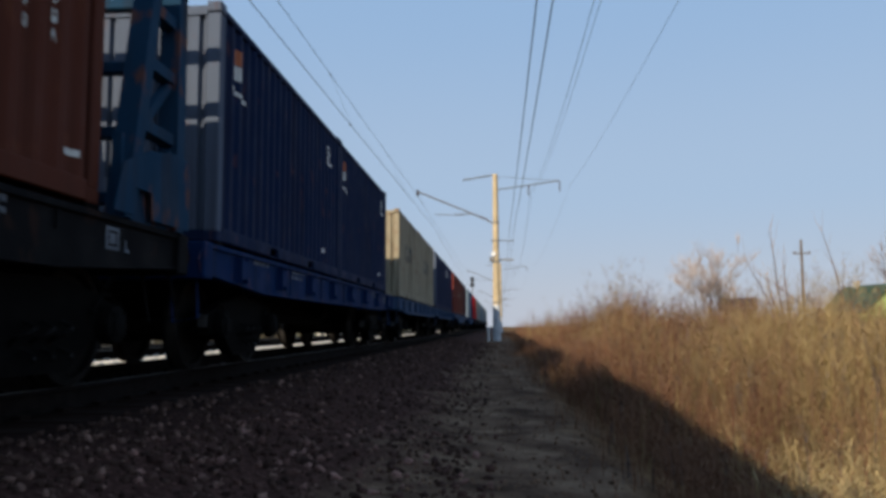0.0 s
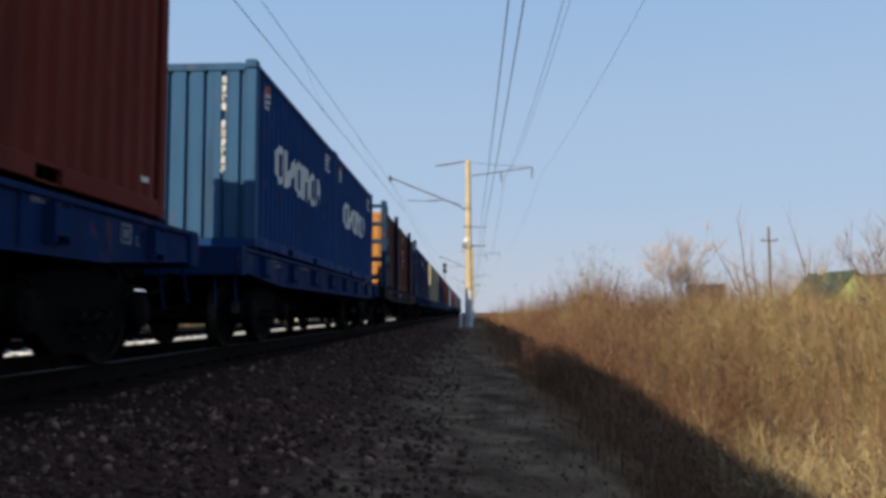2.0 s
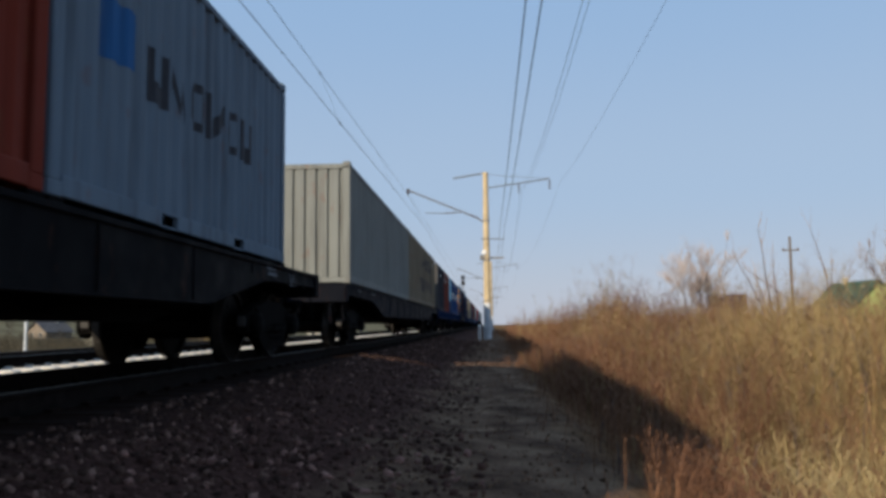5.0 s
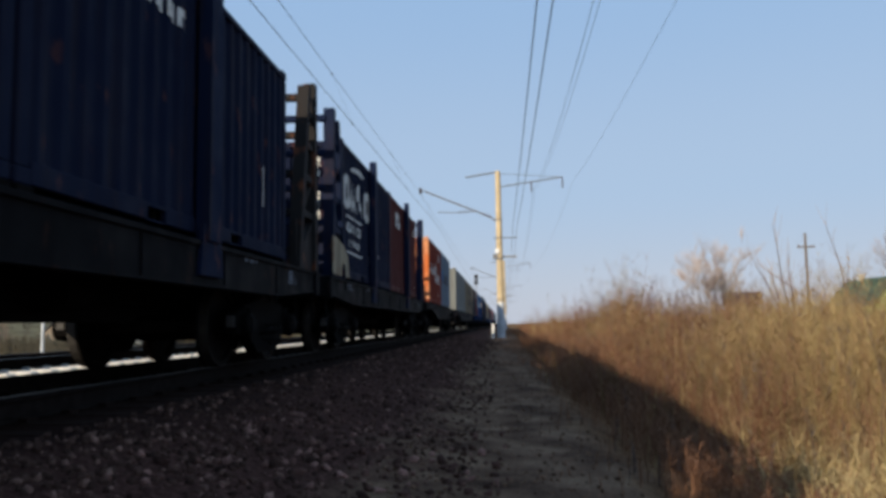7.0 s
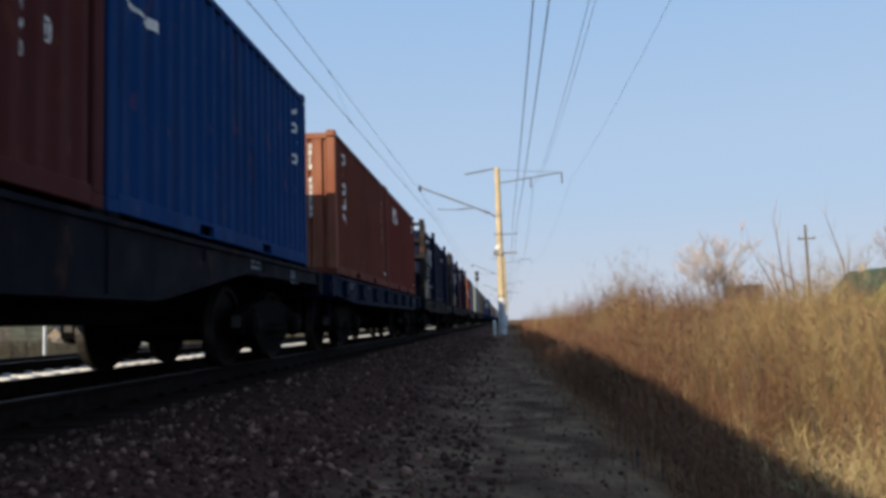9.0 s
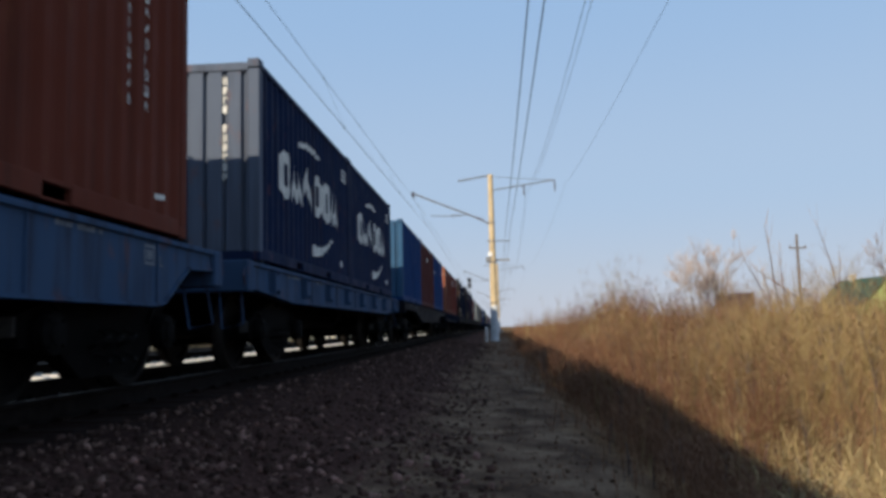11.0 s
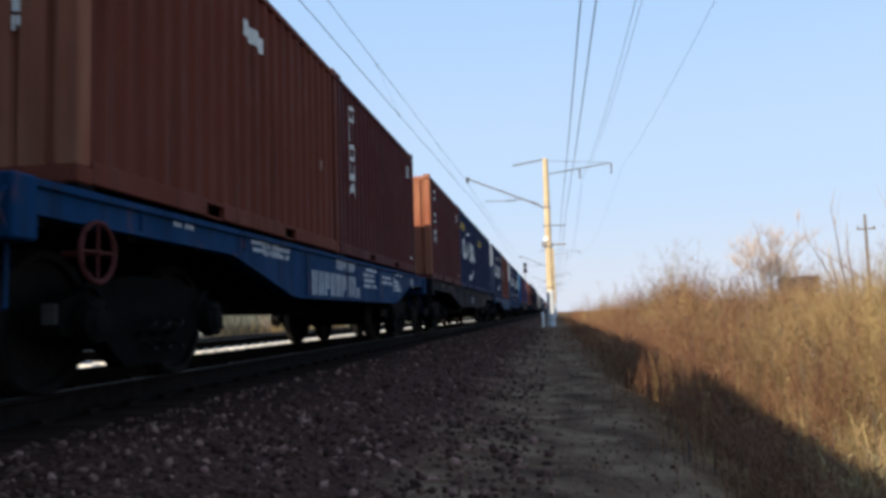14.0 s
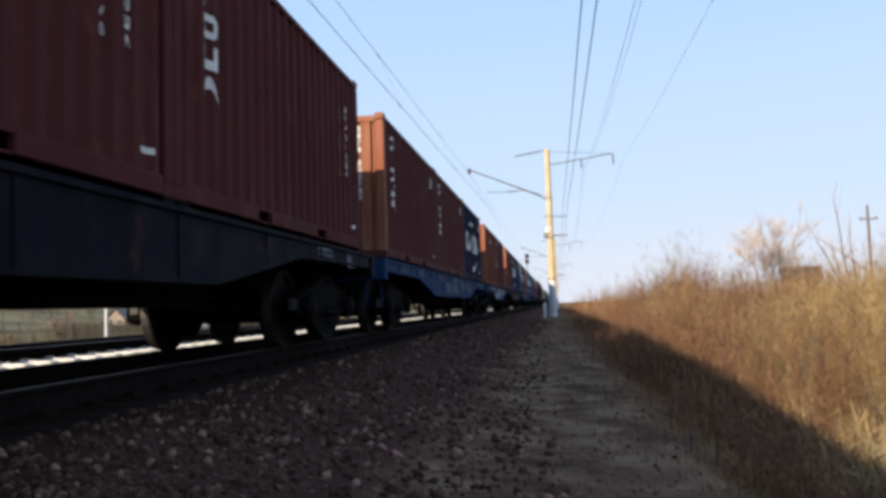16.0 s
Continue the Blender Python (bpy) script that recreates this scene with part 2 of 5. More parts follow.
GRASS_PALE = straw("dry_grass_pale", (0.450, 0.365, 0.190))
# Lightened a little as well, for the air between.
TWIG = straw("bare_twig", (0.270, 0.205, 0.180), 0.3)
BARK = varied("tree_bark", (0.110, 0.085, 0.078), 0.95, 0, 0.35, 4, 30, 0.4)
WOOD_POLE = varied("pole_wood", (0.130, 0.105, 0.085), 0.9, 0, 0.3, 3, 40, 0.3)
ROOF_GREEN = varied("roof_green_sheet", (0.026, 0.075, 0.048), 0.6, 0, 0.2, 1.5, 12, 0.1)
ROOF_RED = varied("roof_brown_sheet", (0.050, 0.036, 0.040), 0.6, 0, 0.2, 1.5, 12, 0.1)
ROOF_GREY = varied("roof_grey_slate", (0.080, 0.080, 0.085), 0.8, 0, 0.25, 1.5, 12, 0.1)
WALL_LIME = varied("wall_lime_paint", (0.42, 0.55, 0.20), 0.8, 0, 0.12, 1.5, 12, 0.1)
WALL_PALE = varied("wall_whitewash", (0.42, 0.40, 0.35), 0.85, 0, 0.12, 1.5, 12, 0.1)
WALL_WOOD = varied("wall_weathered_boards", (0.20, 0.165, 0.13), 0.9, 0, 0.25, 1.5, 12, 0.2)
GLASS_DARK = varied("window_glass", (0.03, 0.04, 0.05), 0.08, 0, 0.1, 2, 10, 0)
SIGNAL_BLACK = varied("signal_black", (0.015, 0.015, 0.016), 0.6, 0, 0.2, 4, 20, 0)


# ---- building blocks ----
class Geo:
    """Collects vertices and faces of one mesh."""

    def __init__(self):
        self.v, self.f = [], []

    def add(self, v, f):
        k = len(self.v)
        self.v += [tuple(p) for p in v]
        self.f += [tuple(i + k for i in q) for q in f]
        return self

    def box(self, x0, x1, y0, y1, z0, z1):
        v = [(x, y, z) for x in (x0, x1) for y in (y0, y1) for z in (z0, z1)]
        return self.add(v, [(0, 1, 3, 2), (4, 6, 7, 5), (0, 4, 5, 1), (2, 3, 7, 6), (0, 2, 6, 4), (1, 5, 7, 3)])

    def slab(self, x0, x1, y0, y1, z0, z1, c=0.01):
        """A box with chamfered edges along its longest axis' outline (all four long edges and the ends)."""
        v, f = [], []
        for y, s in ((y0, 1), (y0 + c, 0), (y1 - c, 0), (y1, 1)):
            k = c if s else 0
            a0, a1, b0, b1 = x0 + k, x1 - k, z0 + k, z1 - k
            v += [(a0 + c, y, b0), (a1 - c, y, b0), (a1, y, b0 + c), (a1, y, b1 - c), (a1 - c, y, b1), (a0 + c, y, b1), (a0, y, b1 - c), (a0, y, b0 + c)]
        f.append(tuple(range(7, -1, -1)))
        f.append(tuple(range(24, 32)))
        for r in range(3):
            for i in range(8):
                j = (i + 1) % 8
                f.append((8 * r + i, 8 * r + j, 8 * r + 8 + j, 8 * r + 8 + i))
        f = [q if n < 1 else q for n, q in enumerate(f)]
        return self.add(v, f)

    def prism(self, outline, x0, x1):
        """A (y, z) outline pushed along x."""
        n = len(outline)
        v = [(x0, y, z) for y, z in outline] + [(x1, y, z) for y, z in outline]
        f = [tuple(range(n)), tuple(range(2 * n - 1, n - 1, -1))]
        f += [(i, n + i, n + (i + 1) % n, (i + 1) % n) for i in range(n)]
        return self.add(v, f)

    def tube(self, pts, r, n=6, r1=None):
        pts = [Vector(p) for p in pts]
        r1 = r if r1 is None else r1
        v, f = [], []
        for i, p in enumerate(pts):
            d = (pts[min(i + 1, len(pts) - 1)] - pts[max(i - 1, 0)]).normalized()
            a = d.cross(Vector((0, 0, 1)) if abs(d.z) < 0.9 else Vector((1, 0, 0))).normalized()
            b = d.cross(a)
            rr = r + (r1 - r) * i / max(1, len(pts) - 1)
            v += [p + a * (rr * math.cos(2 * math.pi * k / n)) + b * (rr * math.sin(2 * math.pi * k / n)) for k in range(n)]
        for i in range(len(pts) - 1):
            for k in range(n):
                f.append((i * n + k, i * n + (k + 1) % n, (i + 1) * n + (k + 1) % n, (i + 1) * n + k))
        f += [tuple(range(n - 1, -1, -1)), tuple(range((len(pts) - 1) * n, len(pts) * n))]
        return self.add(v, f)

    def lathe(self, profile, axis="x", n=20, centre=(0, 0, 0)):
        """(along, radius) profile turned about an axis through centre."""
        v, f = [], []
        for s, r in profile:
            for k in range(n):
                a = 2 * math.pi * k / n
                c, d = r * math.cos(a), r * math.sin(a)
                p = (s, c, d) if axis == "x" else (c, s, d) if axis == "y" else (c, d, s)
                v.append((p[0] + centre[0], p[1] + centre[1], p[2] + centre[2]))
        for i in range(len(profile) - 1):
            for k in range(n):
                f.append((i * n + k, i * n + (k + 1) % n, (i + 1) * n + (k + 1) % n, (i + 1) * n + k))
        f += [tuple(range(n - 1, -1, -1)), tuple(range((len(profile) - 1) * n, len(profile) * n))]
        return self.add(v, f)

    def mesh(self, name, material, smooth=False):
        me = bpy.data.meshes.new(name)
        me.from_pydata(self.v, [], self.f)
        bm = bmesh.new()
        bm.from_mesh(me)
        bmesh.ops.recalc_face_normals(bm, faces=bm.faces)
        bm.to_mesh(me)
        bm.free()
        me.materials.append(material)
        if smooth:
            me.polygons.foreach_set("use_smooth", [True] * len(me.polygons))
        me.update()
        return me


def part(name, data, parent=None, label="", at=(0, 0, 0)):
    """Links a mesh as one object under a thing."""
    ob = new(name, data)
    ob.parent = parent
    ob.location = at
    return tagged(ob, label)


def thing(name, label, category, group="", data=None):
    return tagged(new(name, data), label, category, group)


STORE = {}


def kept(key, make):
    if key not in STORE:
        STORE[key] = make()
    return STORE[key]


def raw_mesh(name, verts, faces, material):
    """A large mesh straight from arrays of triangles or quads."""
    me = bpy.data.meshes.new(name)
    verts, faces = np.asarray(verts, np.float32), np.asarray(faces, np.int32)
    k = faces.shape[1]
    me.vertices.add(len(verts))
    me.vertices.foreach_set("co", verts.ravel())
    me.loops.add(faces.size)
    me.loops.foreach_set("vertex_index", faces.ravel())
    me.polygons.add(len(faces))
    me.polygons.foreach_set("loop_start", np.arange(0, faces.size, k, dtype=np.int32))
    me.update(calc_edges=True)
    me.validate()
    me.materials.append(material)
    return me


# ---- ground ----
PROFILE = [(-4000, 60), (-900, 45), (-420, 26), (-200, 8), (-110, -1.2), (-70, -3.1), (-22, -2.6), (-13.5, -1.35), (-11.2, -0.40), (-10.2, -0.26), (-9.75, -0.30), (-6.75, -0.30), (-6.4, -0.24), (-5.9, -0.187), (-2.6, -0.187), (-2.3, -0.25),
           (-1.4, -0.45), (-0.5, -0.58), (0.3, -0.60), (0.8, -0.63), (1.5, -0.92), (2.4, -1.22), (3.5, -1.38), (8, -1.42), (60, -1.5), (4000, -1.5)]


def ground_z(x, y):
    z = np.interp(x, [p[0] for p in PROFILE], [p[1] for p in PROFILE])
    bumpy = np.clip((np.asarray(x) + 2.2) / 1.5, 0, 1)
    return z + bumpy * 0.035 * (np.sin(1.7 * x + 0.9 * y) * np.sin(0.55 * y - 1.1 * x) + 0.6 * np.sin(3.1 * x - 2.3 * y))


def build_ground():
    xs = np.unique(np.concatenate([[p[0] for p in PROFILE], np.arange(-14, -2.4, 0.6), np.arange(-2.4, 6, 0.22), np.arange(6, 30, 2.0), [45, 80, 150, 400, 1200], [-40, -85, -150, -300, -600, -1500]]))
    ys = np.concatenate([[-900, -300, -120], np.arange(-60, 0, 4.0), np.arange(0, 30, 0.3), np.arange(30, 90, 1.5), np.arange(90, 220, 10.0), [260, 340, 500, 800, 1400, 2500, 4500]])
    X, Y = np.meshgrid(xs, ys)
    Z = ground_z(X, Y)
    v = np.stack([X, Y, Z], -1).reshape(-1, 3)
    n = len(xs)
    i = (np.arange(len(ys) - 1)[:, None] * n + np.arange(n - 1)[None, :]).ravel()
    f = np.stack([i, i + 1, i + n + 1, i + n], 1)
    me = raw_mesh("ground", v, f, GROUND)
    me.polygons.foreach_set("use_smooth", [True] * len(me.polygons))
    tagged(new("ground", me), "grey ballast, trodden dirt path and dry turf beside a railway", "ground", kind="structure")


build_ground()


# ---- tracks ----
def rail_mesh(y0, y1):
    o = [(-0.066, -0.18), (0.066, -0.18), (0.066, -0.168), (0.012, -0.15), (0.010, -0.045), (0.036, -0.036), (0.036, -0.006), (0.028, 0.0), (-0.028, 0.0), (-0.036, -0.006), (-0.036, -0.036), (-0.010, -0.045), (-0.012, -0.15), (-0.066, -0.168)]
    g = Geo()
    n = len(o)
    g.add([(a, y0, z) for a, z in o] + [(a, y1, z) for a, z in o], [(i, (i + 1) % n, n + (i + 1) % n, n + i) for i in range(n)])
    me = g.mesh("rail", RAIL_SIDE)
    me.materials.append(STEEL_BRIGHT)
    for p in me.polygons:
        if p.normal.z > 0.6 and p.center.z > -0.02:
            p.material_index = 1
    return me


def sleeper_mesh(material):
    o = [(-1.35, -0.2), (1.35, -0.2), (1.35, 0.0), (1.30, 0.02), (0.45, 0.02), (0.3, -0.03), (-0.3, -0.03), (-0.45, 0.02), (-1.30, 0.02), (-1.35, 0.0)]
    g = Geo()
    n = len(o)
    v = [(x, y * (1.0 if z < -0.01 else 0.86), z) for y in (-0.115, 0.115) for x, z in o]
    g.add(v, [tuple(range(n)), tuple(range(2 * n - 1, n - 1, -1))] + [(i, n + i, n + (i + 1) % n, (i + 1) % n) for i in range(n)])
    for x in (-0.76, 0.76):
        for s in (-1, 1):
            g.box(x + s * 0.11 - 0.035, x + s * 0.11 + 0.035, -0.06, 0.06, 0.015, 0.05)
    return g.mesh("sleeper", material)


def build_track(cx, z, first, last, label, material):
    track = tagged(new("railway_track"), label, "railway track", kind="structure")
    track.location = (cx, 0, z)
    for x in (-0.76, 0.76):
        part("rail", kept("rail", lambda: rail_mesh(-420, 900)), track, "rusty steel rail with a polished head", (x, 0, 0))
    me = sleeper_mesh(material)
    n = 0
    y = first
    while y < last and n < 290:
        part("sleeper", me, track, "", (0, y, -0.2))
        y += 0.543
        n += 1
    g = Geo()
    far = [(k, y + 0.543 * k) for k in range(200)]
    for _, yy in far:
        g.box(-1.35, 1.35, yy - 0.13, yy + 0.13, -0.38, -0.18)
    tagged(part("far_sleepers", g.mesh("far_sleepers", material), track), kind="stuff")
    return track


build_track(TRACK_X, 0.0, -18.0, 150, "railway track of concrete sleepers and rusty rails in ballast", SLEEPER_SHADED)
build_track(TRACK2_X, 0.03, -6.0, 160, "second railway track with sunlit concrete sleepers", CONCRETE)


# ---- containers ----
HALF_W, BOX_H = 1.219, 2.591
PITCH, DEPTH = 0.278, 0.036


def corrugation(s, pitch=PITCH, depth=DEPTH):
    """Inward offset of a corrugated wall at s metres along it."""
    k = (s % pitch) / pitch
    if k < 0.26:
        return 0.0
    if k < 0.50:
        return depth * (k - 0.26) / 0.24
    if k < 0.76:
        return depth
    return depth * (1 - (k - 0.76) / 0.24)


def breaks(a, b, pitch=PITCH):
    out = {a, b}
    k = math.floor(a / pitch)
    while k * pitch < b:
        for q in (0, 0.26, 0.50, 0.76):
            s = (k + q) * pitch
            if a < s < b:
                out.add(s)
        k += 1
    return sorted(out)


def side_wall_mesh(length, material):
    g = Geo()
    a, b = -length / 2 + 0.13, length / 2 - 0.13
    ss = breaks(a, b)
    top, low = BOX_H - 0.10, 0.155
    v = [(HALF_W - 0.012 - corrugation(s), s, z) for s in ss for z in (low, top)]
    v += [(HALF_W - 0.062, s, z) for s in (a, b) for z in (low, top)]
    n = len(ss)
    f = [(2 * i, 2 * i + 2, 2 * i + 3, 2 * i + 1) for i in range(n - 1)]
    f.append((2 * n, 2 * n + 1, 2 * n + 3, 2 * n + 2))
    return g.add(v, f).mesh("side_wall", material)


def end_wall_mesh(length, material):
    g = Geo()
    ss, dd = [-1.06], [0.0]
    for k in range(9):
        c = -1.0 + 0.25 * k
        ss += [c - 0.034, c - 0.016, c + 0.016, c + 0.034]
        dd += [0.0, 0.052, 0.052, 0.0]
    ss, dd = ss + [1.06], dd + [0.0]
    v = [(s, -length / 2 + 0.03 + d, z) for s, d in zip(ss, dd) for z in (0.13, BOX_H - 0.11)]
    f = [(2 * i, 2 * i + 2, 2 * i + 3, 2 * i + 1) for i in range(len(ss) - 1)]
    return g.add(v, f).mesh("front_wall", material)


def door_mesh(length, material):
    g = Geo()
    y = length / 2 - 0.05
    g.box(0.012, 1.075, y - 0.04, y, 0.13, BOX_H - 0.12)
    for k in range(4):
        z = 0.30 + k * 0.56
        g.box(0.10, 1.0, y, y + 0.02, z, z + 0.36)
    return g.mesh("door", material)


def rod_mesh(length):
    g = Geo()
    y = length / 2 + 0.0
    for x in (0.30, 0.80):
        g.tube([(x, y, 0.1), (x, y, BOX_H - 0.08)], 0.017, 6)
        g.box(x - 0.02, x + 0.28, y - 0.012, y + 0.012, 1.18, 1.21)
    return g.mesh("lock_rod", GALV)


def bottom_rail_mesh(length, material):
    g = Geo()
    a, b = -length / 2 + 0.17, length / 2 - 0.17
    pockets = [(-1.20, -0.84), (0.84, 1.20)] if length < 7 else []
    edges = [a] + [e for p in pockets for e in p] + [b]
    for i in range(0, len(edges), 2):
        g.slab(HALF_W - 0.06, HALF_W, edges[i], edges[i + 1], 0.012, 0.165, 0.008)
    for p in pockets:
        g.box(HALF_W - 0.06, HALF_W - 0.004, p[0], p[1], 0.13, 0.165)
        g.box(HALF_W - 0.06, HALF_W - 0.02, p[0], p[1], 0.012, 0.03)
    return g.mesh("bottom_rail", material)


def floor_mesh(length):
    h = length / 2 - 0.1
    o = [(-h, 0.16), (-h, 0.13)]
    k = -h + 0.3
    while k < h - 0.3:
        o += [(k, 0.13), (k, 0.02), (k + 0.05, 0.02), (k + 0.05, 0.13)]
        k += 0.42
    return Geo().prism(o + [(h, 0.13), (h, 0.16)], -HALF_W + 0.07, HALF_W - 0.07).mesh("floor", STEEL_DARK)


def roof_mesh(length, material):
    g = Geo()
    ss = breaks(-length / 2 + 0.1, length / 2 - 0.1, 0.42)
    v = [(x, s, BOX_H - 0.03 - corrugation(s, 0.42, 0.02)) for s in ss for x in (-HALF_W + 0.03, HALF_W - 0.03)]
    f = [(2 * i, 2 * i + 1, 2 * i + 3, 2 * i + 2) for i in range(len(ss) - 1)]
    return g.add(v, f).mesh("roof", material)


def casting_mesh(material):
    g = Geo()
    g.slab(-0.081, 0.081, -0.089, 0.089, -0.059, 0.059, 0.012)
    return g.mesh("corner_casting", material)


# Marks painted on the near long wall, following the corrugation: strips of (y0, y1, z0, z1, slant), or of (y0, y1, low, high, low, high) at both ends.
def mark_mesh(shapes, material, half=HALF_W):
    v, f = [], []
    for y0, y1, *zs in shapes:
        if len(zs) == 3:
            d = zs[2] * (y1 - y0)
            zs = (zs[0], zs[1], zs[0] + d, zs[1] + d)
        ss = breaks(y0, y1)
        for i, s in enumerate(ss):
            k = (s - y0) / (y1 - y0)
            x = half - 0.012 - corrugation(s) + 0.004
            v += [(x, s, zs[0] + (zs[2] - zs[0]) * k), (x, s, zs[1] + (zs[3] - zs[1]) * k)]
            if i:
                n = len(v)
                f.append((n - 4, n - 2, n - 1, n - 3))
    return Geo().add(v, f).mesh("marking", material)


def glyph(kind, y, z, w, h, bold=0.30):
    """Plain shape of a big painted mark: bar (i), ring (o), chevron (a), zigzag (m), slash (z), or a block notched below (u) or above (n)."""
    t = min(bold * w, 0.19)
    tz = min(1.0 * t, 0.3 * h)
    if kind == "i":
        return [(y, y + t, z, z + h, 0)]
    if kind == "o":
        c = 0.22 * h
        return [(y, y + t, z + c, z + h - c, z, z + h), (y + t, y + w - t, z, z + tz, 0), (y + t, y + w - t, z + h - tz, z + h, 0), (y + w - t, y + w, z, z + h, z + c, z + h - c)]
    if kind == "a":
        m, n = y + 0.38 * w, y + 0.62 * w
        return [(y, m, z, z + 0.1 * h, z + 0.5 * h, z + h), (m, n, z + 0.5 * h, z + h, 0), (n, y + w, z + 0.5 * h, z + h, z, z + 0.1 * h)]
    if kind == "m":
        q = w / 4
        up, down = (z, z + 0.3 * h, z + 0.62 * h, z + h), (z + 0.62 * h, z + h, z, z + 0.3 * h)
        return [(y, y + q, *up), (y + q, y + 2 * q, *down), (y + 2 * q, y + 3 * q, *up), (y + 3 * q, y + w, *down)]
    if kind == "z":
        return [(y, y + w, z, z + 0.45 * h, z + 0.55 * h, z + h)]
    low, high = (z, z + 0.4 * h) if kind == "u" else (z + 0.6 * h, z + h)
    return [(y, y + t, z, z + h, 0), (y + w - t, y + w, z, z + h, 0), (y + t, y + w - t, low, high, 0)]


class Word(list):
    """Blocks of a big lettering, one list of bars each."""


def row_of(blocks, y, z, w, h, gap, bold=0.30):
    """A row of plain shapes as glyph() names them; a blank is a gap."""
    out = Word()
    for k in blocks:
        if k != " ":
            out.append(glyph(k if k != "b" else "un"[len(out) % 2], y, z, w, h, bold))
            y += (w if k != "i" else min(bold * w, 0.19)) + gap
        else:
            y += w * 0.5
    return out


def arc(y0, y1, z, rise, thick):
    """A swoosh of short steps."""
    out = []
    n = 14
    for i in range(n):
        a, b = y0 + (y1 - y0) * i / n, y0 + (y1 - y0) * (i + 1) / n
        k = (i + 0.5) / n
        d = rise * (k ** 2)
        t = thick * (1 - 0.75 * k)
        out.append((a, b, z + d, z + d + t, 0))
    return out


def rows_of_bars(y, z, n, width, step=0.09, h=0.05):
    rng = random.Random(int(abs(y * 100)) + n)
    return [(y, y + width * rng.uniform(0.6, 1.0), z - i * step, z - i * step + h, 0) for i in range(n)]


def column_bars(y, z0, n, w=0.14, h=0.15, step=0.21):
    """A column of plain shapes."""
    out = []
    for i in range(n):
        out += glyph("iouazo"[(i + n) % 6], y, z0 - i * step, w, h, 0.28)
    return out


